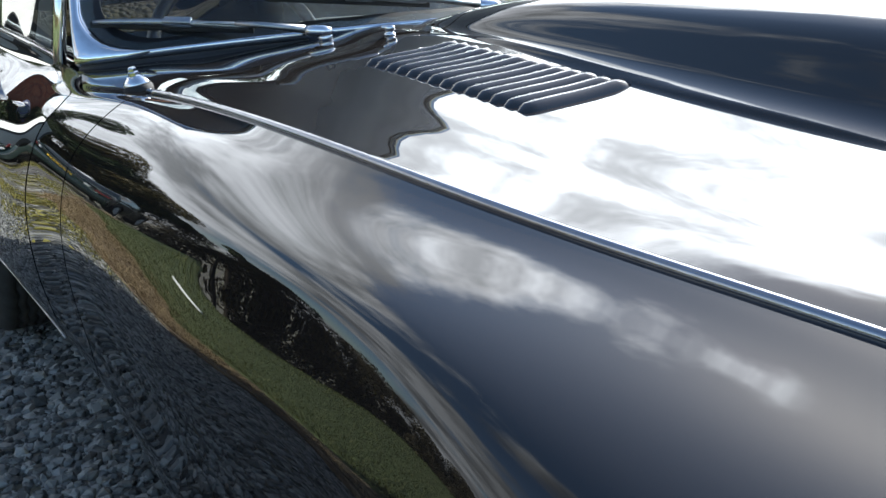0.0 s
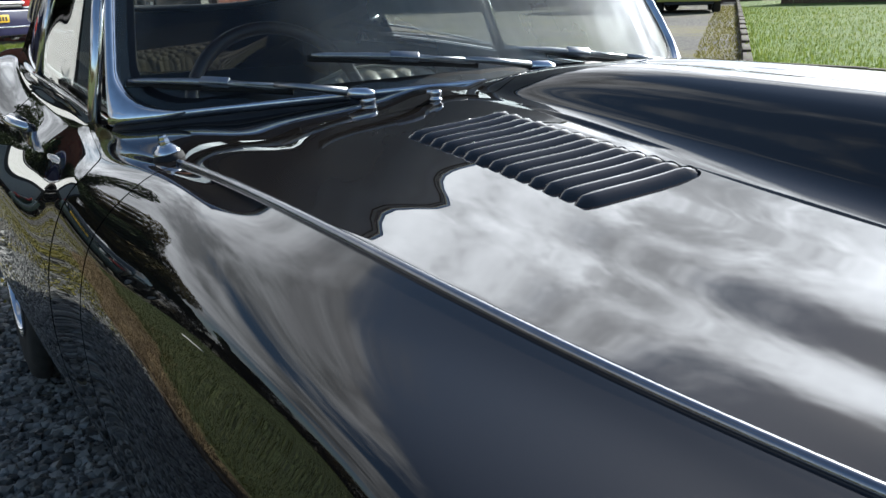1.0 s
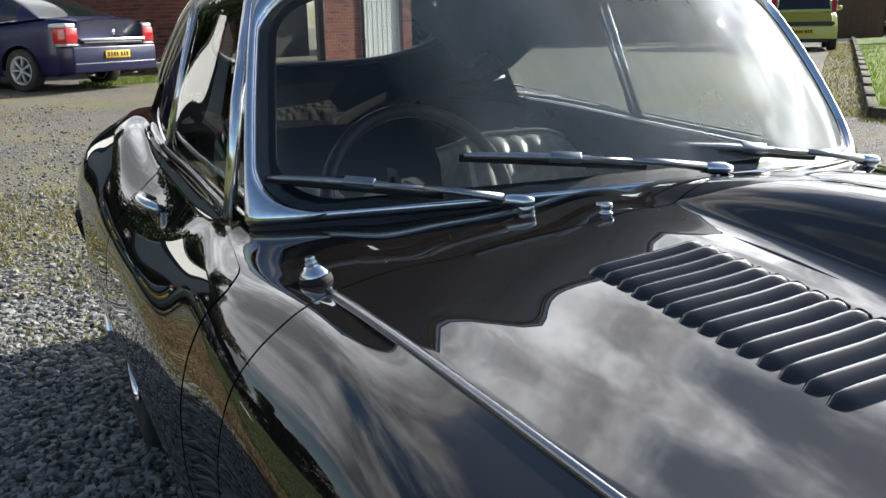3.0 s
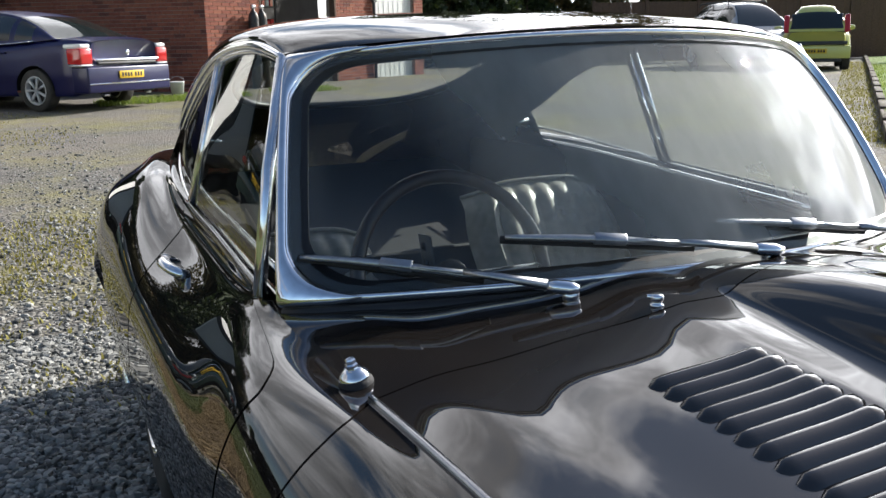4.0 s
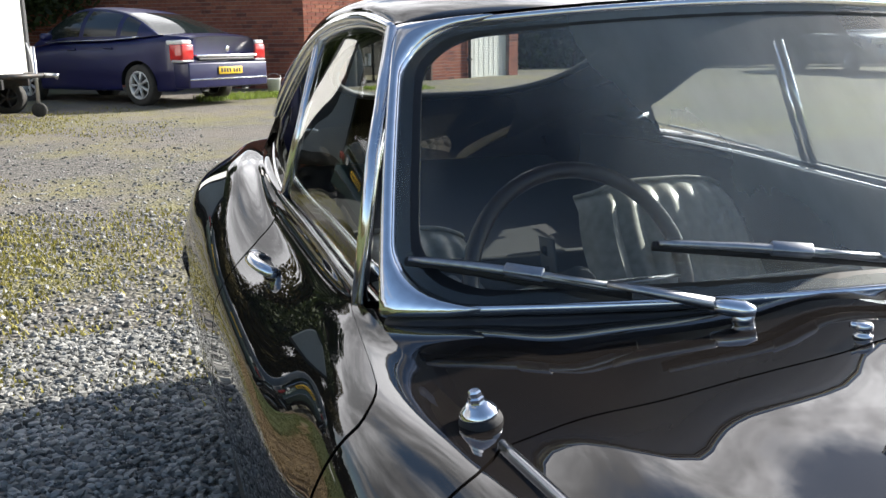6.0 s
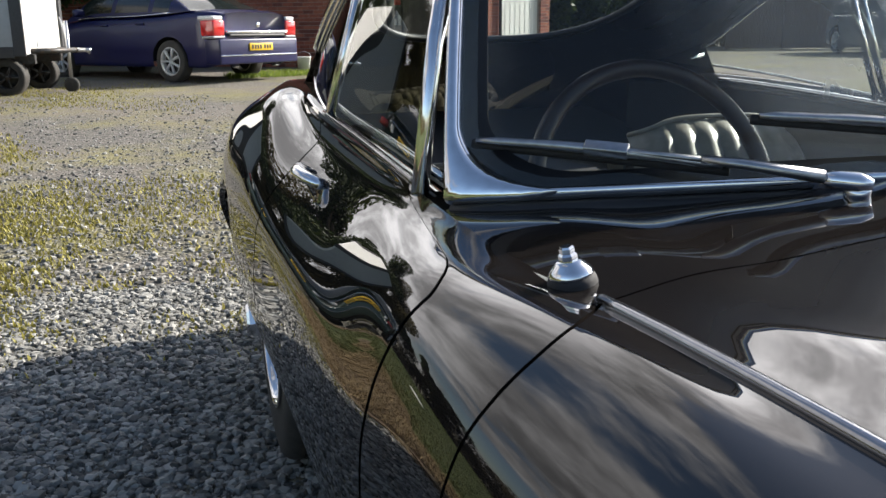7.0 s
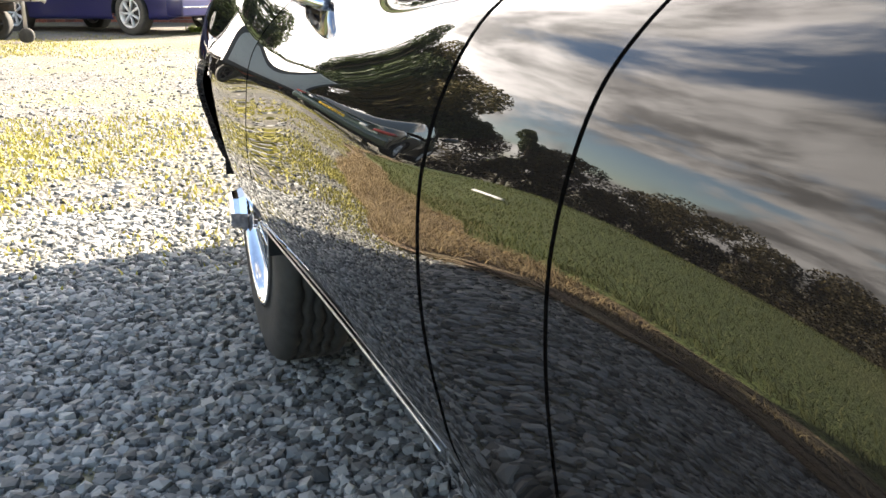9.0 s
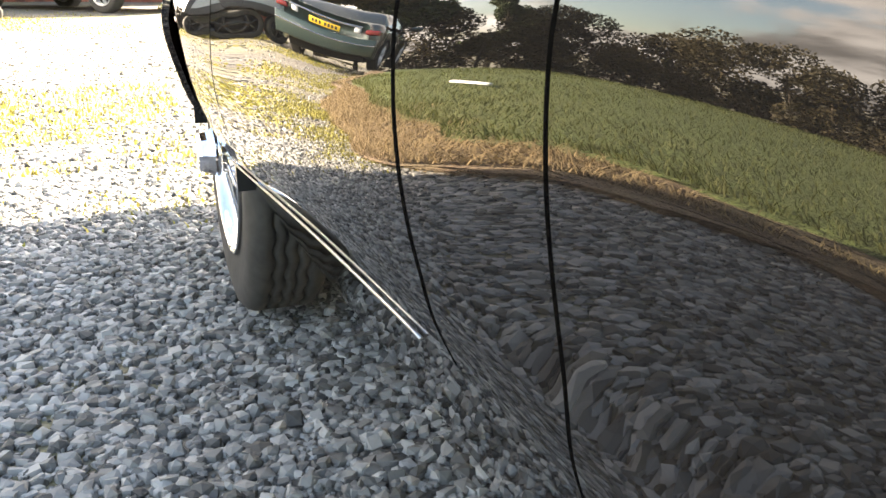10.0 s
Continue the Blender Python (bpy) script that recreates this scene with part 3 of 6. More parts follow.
def roof_point(u, v):
    """u 0 at the centre to 1 at the gutter, v 0 at the header to 1 at the tail."""
    y0 = 1.745 + 0.44 * (0.533 * u) ** 2
    y = y0 + (3.84 - y0) * v
    yg = max(y, 1.86)
    xg, zg = gutter(yg)[0]
    zc = float(crown(y)[0])
    th = u * math.pi / 2
    x = xg * math.sin(th) ** 0.94
    z = zg + (zc - zg) * (max(math.cos(th), 0) ** 0.62 if u < 1 else 0)
    k = math.exp(-v / 0.035)
    return Vector((x, y - k * (y0 - (1.742 + 0.58 * x * x)), z * (1 - k) + (1.176 - 0.12 * x * x) * k))


def in_tailgate(u, v):
    return abs(u / 0.47) ** 2.6 + abs((v - 0.635) / 0.155) ** 2.6 < 1


bm, gl = bmesh.new(), bmesh.new()
NU, NV = 44, 140
for target, want in ((bm, False), (gl, True)):
    vs = {}

    def vert(a, b):
        if (a, b) not in vs:
            p = roof_point(abs(a) / NU, b / NV)
            vs[a, b] = target.verts.new((math.copysign(p.x, a), p.y, p.z))
        return vs[a, b]
    for a in range(-NU, NU):
        for b in range(NV):
            if in_tailgate((a + 0.5) / NU, (b + 0.5) / NV) == want:
                target.faces.new((vert(a, b), vert(a + 1, b), vert(a + 1, b + 1), vert(a, b + 1)))
part("roof", bm, BLACK_PAINT, coupe, "smooth black fastback roof")
part("tailgate_glass", gl, CLEAR_PANE, coupe, "clear rear window")
rim_pts = []
for a in np.linspace(0, 2 * math.pi, 61):
    c, k = math.cos(a), math.sin(a)
    u, v = 0.47 * math.copysign(abs(c) ** (2 / 2.6), c), 0.635 + 0.155 * math.copysign(abs(k) ** (2 / 2.6), k)
    p = roof_point(abs(u), v)
    rim_pts.append((math.copysign(p.x, u), p.y, p.z))
rear_seal = bmesh.new()
tube(rear_seal, rim_pts, 0.011, 8, cap=False)
part("rear_window_seal", rear_seal, SEAL, coupe, "black rubber rear window seal")
head = bmesh.new()
lining_rows = [[(lambda p: (math.copysign(p.x, a) * 0.985, p.y, p.z - 0.022))(roof_point(abs(a) / 12, 0.02 + 0.42 * b / 14)) for a in range(-12, 13)] for b in range(15)]
sheet("headlining", lining_rows, TRIM_BLACK, coupe, flange=0)
for s in (-1, 1):
    rail = bmesh.new()
    tube(rail, [(s * (gutter(y)[0][0] + 0.004), y, gutter(y)[0][1] - 0.002) for y in np.linspace(1.892, 3.0, 40)], [0.0045, 0.006, 0.007] + [0.008] * 37, 8)
    part("roof_gutter", rail, CHROME, coupe, "polished roof gutter strip")

# ---- side glass, pillars and their bright frames ----
def bowed(rows, s, most=0.005):
    """Side glass is a little barrel shaped."""
    n = len(rows[0]) - 1
    return [[(p[0] + s * most * 4 * (k / n) * (1 - k / n), p[1], p[2]) for k, p in enumerate(row)] for row in rows]


def ruled(low, top, n, m=6):
    return [[tuple(Vector(low(a / n)).lerp(Vector(top(a / n)), b / m)) for b in range(m + 1)] for a in range(n + 1)]


for s in (-1, 1):
    def low_door(t, s=s):
        y = 1.785 + (2.385 - 1.785) * t
        p = body(BEAD, y)
        return (s * (p.x - 0.008), y, p.z - 0.004)

    def top_door(t, s=s):
        y = 1.90 + (2.432 - 1.90) * t
        g = gutter(y)[0]
        return (s * (g[0] - 0.004), y, g[1] - 0.012)

    def low_quarter(t, s=s):
        y = 2.412 + (2.99 - 2.412) * t
        p = body(BEAD, y)
        return (s * (p.x - 0.012 - 0.02 * t), y, p.z + 0.028 * t)

    def top_quarter(t, s=s):
        y = 2.458 + (3.0 - 2.458) * t
        g = gutter(y)[0]
        return (s * (g[0] - 0.003), y, g[1] - 0.012)
    sheet("door_window", bowed(ruled(low_door, top_door, 16), s), PANE, coupe, "clear door window", flange=0)
    sheet("quarter_window", ruled(low_quarter, top_quarter, 16), PANE, coupe, "hinged rear quarter window", flange=0)

    def back_low(t, s=s):
        y = 2.99 + (3.84 - 2.99) * t
        p = body(BEAD, y)
        return (s * p.x, y, p.z)

    def back_top(t, s=s):
        y = 3.0 + (3.84 - 3.0) * t
        g = gutter(y)[0]
        return (s * g[0], y, g[1])
    sheet("rear_pillar", ruled(back_low, back_top, 16, 4), BLACK_PAINT, coupe, flange=0)
    ledge = [[(s * (body(BEAD, y).x - d), y, body(BEAD, y).z + h) for d, h in ((0, 0), (0.006, 0.004), (0.03, 0.002), (0.05, -0.03))] for y in np.linspace(1.74, 3.0, 40)]
    sheet("belt_capping", ledge, BLACK_PAINT, coupe, flange=0)
    bars = {
        "window_frame_front": ([low_door(0), tuple(Vector(low_door(0)).lerp(Vector(top_door(0)), 0.5) + Vector((s * 0.004, -0.003, 0.002))), tuple(Vector(low_door(0)).lerp(Vector(top_door(0)), 0.9)), tuple(Vector(top_door(0)).lerp(Vector(top_door(0.08)), 0.5)), top_door(0.1)], 0.0065),
        "window_frame_top": ([top_door(t) for t in np.linspace(0, 1, 14)] + [top_quarter(t) for t in np.linspace(0, 1, 14)], 0.007),
        "window_frame_rear": ([low_door(1), top_door(1)], 0.009),
        "quarter_frame_front": ([low_quarter(0), top_quarter(0)], 0.009),
                "quarter_frame_bottom": ([low_quarter(t) for t in np.linspace(0, 0.96, 14)], 0.0035),
    }
    for n, (pts, r) in bars.items():
        bm = bmesh.new()
        tube(bm, pts, r, 8)
        part(n, bm, CHROME, coupe, "polished window frame")
    bm = bmesh.new()
    tube(bm, [(s * (body(BEAD, y).x - 0.003), y, body(BEAD, y).z + 0.003) for y in np.linspace(1.765, 2.42, 20)], 0.004, 8)
    part("waist_lip", bm, BLACK_PAINT, coupe, "rounded black lip under the door window")
    pillar = bmesh.new()
    a0, a1 = Vector((s * 0.624, 1.742, 0.802)), Vector((s * 0.531, 1.893, 1.134))
    tube(pillar, [a0, a0.lerp(a1, 0.5) + Vector((s * 0.006, -0.004, 0.004)), a1], 0.0105, 10)
    part("screen_pillar", pillar, CHROME, coupe, "bright chrome windscreen pillar")

# ---- wipers, washer jets, aerial base, handle ----
def on_body(x, y):
    """The height of the bonnet or scuttle at x, y."""
    k = int((y - TABLE_Y[0]) / (TABLE_Y[1] - TABLE_Y[0]))
    i = int(np.argmin(abs(TABLE[k, :9 * PER, 0] - abs(x))))
    return body(i, y).z


def wiper(pivot, tip):
    """A polished wiper: spindle, arm head, arm, blade holder and rubber."""
    p, q = Vector(pivot), Vector(tip)
    run = (q - p).normalized()
    side = run.cross(Vector((0, -0.7, 0.7))).normalized()
    nrm = side.cross(run).normalized()
    if nrm.z < 0:
        nrm = -nrm
    e = new("wiper")
    e.parent = coupe
    bm = bmesh.new()
    lathe(bm, [(0.0, -0.03), (0.012, -0.03), (0.012, -0.004), (0.010, 0.0), (0.0, 0.001)], 14, Matrix.Translation(p - nrm * 0.004) @ nrm.to_track_quat("X", "Z").to_matrix().to_4x4())
    part("spindle", bm, CHROME, e)
    bm = bmesh.new()
    tube(bm, [p - run * 0.012, p, p + run * 0.018, p + run * 0.034], [0.007, 0.012, 0.0115, 0.009], 10, flat=0.8)
    part("arm_head", bm, CHROME, e, "rounded chrome arm head")
    bm = bmesh.new()
    length = (q - p).length
    mid = p + run * (length * 0.62) + nrm * 0.010
    tube(bm, [p + run * 0.03 + nrm * 0.002, p + run * 0.10 + nrm * 0.008, p + run * 0.14 + nrm * 0.009], [0.011, 0.009, 0.0075], 8, flat=0.6)
    tube(bm, [p + run * 0.13 + nrm * 0.009, mid], [0.0062, 0.005], 8, flat=0.5)
    part("arm", bm, ALU, e)
    bm = bmesh.new()
    a, b = p + run * (length * 0.32), q
    m4 = Matrix.Translation(mid - nrm * 0.001) @ Matrix((run, side, nrm)).transposed().to_4x4()
    box(bm, (-0.022, -0.007, -0.006), (0.024, 0.007, 0.006), 0.002, m4)
    part("blade_clip", bm, ALU, e)
    bm = bmesh.new()
    pts = [a + (b - a) * t + nrm * (0.003 + 0.005 * math.sin(math.pi * t)) for t in np.linspace(0, 1, 13)]
    tube(bm, pts, [0.004] + [0.0062] * 3 + [0.0074] * 5 + [0.0062] * 3 + [0.004], 8, flat=0.75)
    part("blade_holder", bm, ALU, e, "brushed steel blade holder")
    bm = bmesh.new()
    tube(bm, [a - run * 0.006 - nrm * 0.003, b + run * 0.006 - nrm * 0.003], 0.0045, 6, flat=1.3)
    part("blade_rubber", bm, RUBBER, e)


wiper((-0.287, 1.444, 0.846), (-0.573, 1.688, 0.866))
wiper((0.023, 1.410, 0.868), (-0.333, 1.536, 0.898))
wiper((0.378, 1.448, 0.846), (-0.006, 1.499, 0.893))

for x, y in ((-0.226, 1.347), (0.226, 1.347)):
    e = new("washer_jet")
    e.parent = coupe
    z = on_body(x, y)
    bm = bmesh.new()
    lathe(bm, [(0.0, 0.0), (0.009, 0.0), (0.009, 0.003), (0.0065, 0.004), (0.0065, 0.007), (0.0085, 0.008), (0.0085, 0.013), (0.007, 0.015), (0.0, 0.015)], 16, pose(x, y, z - 0.001, 0, -90, 0))
    part("jet_body", bm, CHROME, e)
    bm = bmesh.new()
    tube(bm, [(x, y, z + 0.010), (x - 0.012, y + 0.004, z + 0.012)], 0.003, 8)
    part("nozzle", bm, CHROME, e)

kx, ky = -0.597, 1.386
kz = on_body(kx, ky)
aerial = new("aerial_base")
aerial.parent = coupe
m_k = pose(kx, ky, kz - 0.004, 0, -90 - 12, 0) @ Matrix.Diagonal((0.78, 0.9, 0.9, 1))
bm = bmesh.new()
lathe(bm, [(0.0, -0.010), (0.0215, -0.010), (0.0225, 0.003), (0.0215, 0.011), (0.0190, 0.017), (0.0, 0.017)], 24, m_k)
part("rubber_pad", bm, RUBBER, aerial)
bm = bmesh.new()
lathe(bm, [(0.0, 0.016), (0.0195, 0.016), (0.0195, 0.019), (0.0165, 0.024), (0.0125, 0.028), (0.0105, 0.031), (0.0, 0.031)], 24, m_k)
part("collar", bm, CHROME, aerial, "chrome domed collar")
bm = bmesh.new()
lathe(bm, [(0.0, 0.029), (0.0082, 0.029), (0.0082, 0.037), (0.0066, 0.039), (0.0066, 0.044), (0.0055, 0.046), (0.0, 0.046)], 6, m_k)
part("hex_nut", bm, CHROME, aerial, "", smooth=False)

for s in (-1, 1):
    h = new("door_handle")
    h.parent = coupe
    hy, hi = 2.15, 8 * PER - 1
    b0 = body(hi, hy)
    nrm = Vector((0.90 * s, -0.05, 0.42)).normalized()

    def on(dy, dn, dz=0.0, s=s, nrm=nrm):
        p = body(hi, hy + dy)
        return Vector((s * p.x, p.y, p.z)) + nrm * dn + Vector((0, 0, dz))
    bm = bmesh.new()
    tube(bm, [on(0.040, -0.004), on(0.038, 0.014), on(0.026, 0.026), on(0.006, 0.030), on(-0.016, 0.028), on(-0.036, 0.020), on(-0.046, 0.008), on(-0.050, -0.003)],
         [0.0115, 0.0120, 0.0125, 0.0120, 0.0115, 0.0115, 0.0120, 0.0125], 14, flat=0.8)
    part("grip", bm, CHROME, h, "curved chrome handle")
    bm = bmesh.new()
    tube(bm, [on(0.034, 0.008), on(0.047, 0.020), on(0.051, 0.024)], [0.0105, 0.0100, 0.008], 14)
    part("push_button", bm, STEEL, h, "round push button")
    bm = bmesh.new()
    tube(bm, [on(-0.058, 0.0005), on(-0.03, 0.002), on(0.02, 0.002), on(0.046, 0.0005)], [0.006, 0.012, 0.012, 0.006], 12, flat=0.25)
    part("escutcheon", bm, SEAL, h, "thin black seat under the handle")

# ---- wire wheels ----
def wheel(x, y, s):
    w = new("wire_wheel")
    w.parent = coupe
    m = pose(x, y, 0.333, 0, 0, 0) @ Matrix.Diagonal((s, 1, 1, 1))
    bm = bmesh.new()
    R = 0.333
    prof = [(0.205, -0.072), (0.25, -0.077), (0.29, -0.079), (0.315, -0.074), (0.328, -0.062), (R, -0.05)]
    for a in (-0.033, -0.011, 0.011, 0.033):
        prof += [(R, a - 0.0035), (R - 0.007, a - 0.0022), (R - 0.007, a + 0.0022), (R, a + 0.0035)]
    prof += [(R, 0.05), (0.328, 0.062), (0.315, 0.074), (0.29, 0.079), (0.25, 0.077), (0.205, 0.072)]
    lathe(bm, prof, 128)
    # the grooves run in a zigzag round the tread
    for v in bm.verts:
        rad = math.hypot(v.co.y, v.co.z)
        if rad > R - 0.0075 and abs(v.co.x) < 0.042:
            v.co.x += 0.0030 * (1 if round(math.atan2(v.co.z, v.co.y) / (2 * math.pi) * 128) % 4 < 2 else -1)
    bmesh.ops.transform(bm, matrix=m, verts=bm.verts)
    part("tyre", bm, TYRE, w, "black road tyre with grooved tread")
    bm = bmesh.new()
    lathe(bm, [(0.199, 0.052), (0.207, 0.072), (0.212, 0.079), (0.2095, 0.0815), (0.205, 0.079), (0.203, 0.070), (0.194, 0.045), (0.192, 0.045)], 64, m)
    part("rim", bm, CHROME, w, "chrome wire wheel rim")
    # the well is coloured dark in place of the dark surroundings it would reflect
    bm = bmesh.new()
    lathe(bm, [(0.190, -0.075), (0.210, -0.078), (0.206, -0.07), (0.192, -0.06), (0.180, -0.02), (0.186, 0.02), (0.199, 0.051), (0.192, 0.043), (0.183, 0.015), (0.176, -0.02), (0.186, -0.06)], 64, m)
    part("rim_well", bm, DARK_STEEL, w, "dark rim well, its dark reflections put into the colour")
    bm = bmesh.new()
    lathe(bm, [(0.03, -0.02), (0.055, 0.0), (0.052, 0.06), (0.045, 0.085), (0.05, 0.092), (0.0, 0.093)], 32, m)
    part("hub", bm, CHROME, w)
    bm = bmesh.new()
    lathe(bm, [(0.0, 0.09), (0.048, 0.09), (0.05, 0.098), (0.042, 0.112), (0.040, 0.124), (0.034, 0.13), (0.0, 0.131)], 8, m)
    part("hub_nut", bm, CHROME, w, "eight sided chrome hub nut", smooth=False)
    for k in range(44):
        a = 2 * math.pi * k / 44
        inner_x, da = (0.075, 0.35) if k % 2 else (0.01, -0.35)
        p0 = m @ Vector((inner_x, 0.05 * math.cos(a), 0.05 * math.sin(a)))
        turn = a + da * (1 if k % 4 < 2 else -1)
        p1 = m @ (Vector((0.046, 0.196 * math.cos(turn), 0.196 * math.sin(turn))) if k % 4 < 2 else Vector((-0.01, 0.180 * math.cos(turn), 0.180 * math.sin(turn))))
        bm = bmesh.new()
        tube(bm, [p0, p1], 0.0026, 5, cap=False)
        part("spoke", bm, CHROME, w)
    bm = bmesh.new()
    lathe(bm, [(0.0, -0.06), (0.13, -0.06), (0.13, -0.05), (0.0, -0.05)], 24, m)
    part("brake_disc", bm, DARK_STEEL, w)


for s in (-1, 1):
    wheel(s * 0.640, 2.777, s)
    wheel(s * 0.640, 0.339, s)
    bm = bmesh.new()
    pts = []
    for y in np.linspace(3.27, 3.66, 12):
        i = 11 * PER
        p = body(i, y)
        pts.append((s * (p.x + 0.014 - 0.008 * (y > 3.6)), y, 0.585))
    pts.append((s * 0.60, 3.76, 0.585))
    tube(bm, pts, [0.008] + [0.020] * 11 + [0.016], 10, flat=1.3)
    part("rear_bumper", bm, CHROME, coupe, "slim chrome wraparound bumper")

# ---- cabin ----
bm = bmesh.new()
box(bm, (-0.6, 1.5, 0.24), (0.6, 3.3, 0.27))
part("cabin_floor", bm, TRIM_BLACK, coupe)
dash_rows = [[(0.60 * a * (0.99 if k else 1.0), screen_base_y(0.6 * a) + 0.03 + 0.17 * k / 5 * (1 - 0.25 * a * a), 0.838 - 0.09 * (0.6 * a) ** 2 - 0.035 * (k / 5) ** 2) for a in np.linspace(-1, 1, 25)] for k in range(6)]
sheet("dashboard_top", dash_rows, TRIM_BLACK, coupe, "matt black dashboard top", flange=0.02)
bm = bmesh.new()
box(bm, (-0.56, 1.70, 0.55), (0.56, 1.74, 0.79), 0.015)
part("dashboard", bm, TRIM_BLACK, coupe)
bm = bmesh.new()
box(bm, (-0.10, 1.74, 0.27), (0.10, 2.55, 0.50), 0.03)
part("centre_tunnel", bm, LEATHER, coupe)
wheel_c, tilt = Vector((-0.275, 1.82, 0.772)), pose(0, 0, 0, 68, 0, 0)
m_w = Matrix.Translation(wheel_c) @ tilt
bm = bmesh.new()
tube(bm, [m_w @ Vector((0.172 * math.cos(a), 0.172 * math.sin(a), 0)) for a in np.linspace(0, 2 * math.pi, 49)], 0.0125, 10, cap=False)
steering = new("steering_wheel")
steering.parent = coupe
part("rim", bm, WOOD_RIM, steering, "dark wood steering wheel rim")
for a in (0, 180, 270):
    bm = bmesh.new()
    d = Vector((math.cos(radians(a)), math.sin(radians(a)), 0))
    tube(bm, [m_w @ (d * 0.03 + Vector((0, 0, -0.02))), m_w @ (d * 0.168)], [0.012, 0.008], 8, flat=0.3)
    part("spoke", bm, STEEL, steering)
bm = bmesh.new()
tube(bm, [m_w @ Vector((0, 0, -0.25)), m_w @ Vector((0, 0, -0.01)), m_w @ Vector((0, 0, 0.005))], [0.022, 0.03, 0.02], 12)
part("boss", bm, TRIM_BLACK, steering)
bm = bmesh.new()
tube(bm, [(-0.292, 1.910, 0.825), (-0.283, 1.912, 0.76), (-0.268, 1.915, 0.69)], [0.020, 0.021, 0.022], 10, flat=0.16)
part("drilled_spoke", bm, DARK_STEEL, steering, "drilled metal spoke")
for k in range(4):
    bm = bmesh.new()
    lathe(bm, [(0.0, -0.005), (0.0095, -0.005), (0.0095, 0.005), (0.0, 0.005)], 16, pose(-0.288 + 0.007 * k, 1.912, 0.805 - 0.03 * k, 0, 0, 90))
    part("spoke_hole", bm, UNDER, steering)


def seat(cx, drop=0.0, back=0.0):
    e = new("seat")
    e.parent = coupe
    e.matrix_basis = pose(0, back, drop)
    bm = bmesh.new()
    box(bm, (cx - 0.22, 2.02, 0.30), (cx + 0.22, 2.50, 0.44), 0.05, seg=4)
    part("cushion", bm, LEATHER, e)
    # fluted backrest
    rows = []
    for b in range(21):
        v = b / 20
        row = []
        for a in range(61):
            u = -1 + 2 * a / 60
            edge = max(0.0, abs(u) - 0.78) / 0.22
            flute = 0.015 * abs(math.sin(math.pi * 3.5 * (u + 0.14) / 0.92)) if abs(u) < 0.80 else 0.006
            wide = 0.235 * (1 - 0.16 * max(0, v - 0.55) ** 2 * 4)
            top = 0.455 + 0.325 * v - 0.045 * (abs(u) ** 4) * v
            y = 2.35 + 0.23 * v + 0.06 * edge ** 2 - flute * (1 if v < 0.97 else 0.3) + 0.05 * max(0, v - 0.9) * 6
            row.append((cx + wide * u, y, top))
        rows.append(row)
    sheet("backrest", rows, LEATHER, e, "leather backrest with vertical flutes", flange=0.07)
    bm = bmesh.new()
    pts = [(cx + 0.235 * (1 - 0.16 * 0.81) * u, 2.60 + 0.06 * (max(0, abs(u) - 0.78) / 0.22) ** 2, 0.783 - 0.045 * abs(u) ** 4) for u in np.linspace(-1, 1, 30)]
    tube(bm, pts, 0.006, 6)
    part("piping", bm, LEATHER, e)


seat(0.34)
seat(-0.33, -0.10, 0.10)
deck_rows = [[(0.5 * a, 2.62 + 1.0 * k / 8, 0.60 + 0.12 * k / 8) for a in np.linspace(-1, 1, 11)] for k in range(9)]
sheet("load_deck", deck_rows, TRIM_BLACK, coupe, "black trimmed luggage deck", flange=0.02)
bm = bmesh.new()
box(bm, (-0.52, 2.60, 0.27), (0.52, 2.63, 0.62), 0.01)
part("rear_bulkhead", bm, TRIM_BLACK, coupe)
for s in (-1, 1):
    trim_rows = [[(s * (body(BEAD, y).x - 0.045 - 0.03 * (1 - v)), y, 0.27 + (body(BEAD, y).z - 0.30) * v) for v in np.linspace(0, 1, 6)] for y in np.linspace(1.5, 3.3, 24)]
    sheet("side_trim", trim_rows, TRIM_BLACK, coupe, flange=0)
    bm = bmesh.new()
    tube(bm, [(s * (body(BEAD, y).x - 0.06), y, body(BEAD, y).z - 0.008) for y in np.linspace(1.85, 2.9, 20)], 0.007, 8)
    part("waist_rail", bm, CHROME, coupe, "bright inner waist rail")
    bm = bmesh.new()
    tube(bm, [(s * 0.50, 2.935, 0.913), (s * 0.475, 2.93, 0.908), (s * 0.455, 2.915, 0.904)], [0.008, 0.006, 0.004], 8)
    part("window_catch", bm, CHROME, coupe)


# ---- ground: a gravel yard that rises a little away from the coupe ----
def gz(x, y):
    t = max(math.hypot(x, y - 1.6) - 3.0, 0.0)
    d = min(max(0.0, -x - 4.8), 24.0)          # the field falls away from the yard
    return 0.30 * (1 - math.exp(-(t / 9.0) ** 1.5)) * max(0.0, 1 - d / 6) - 0.14 * d * d / (d + 1.5)


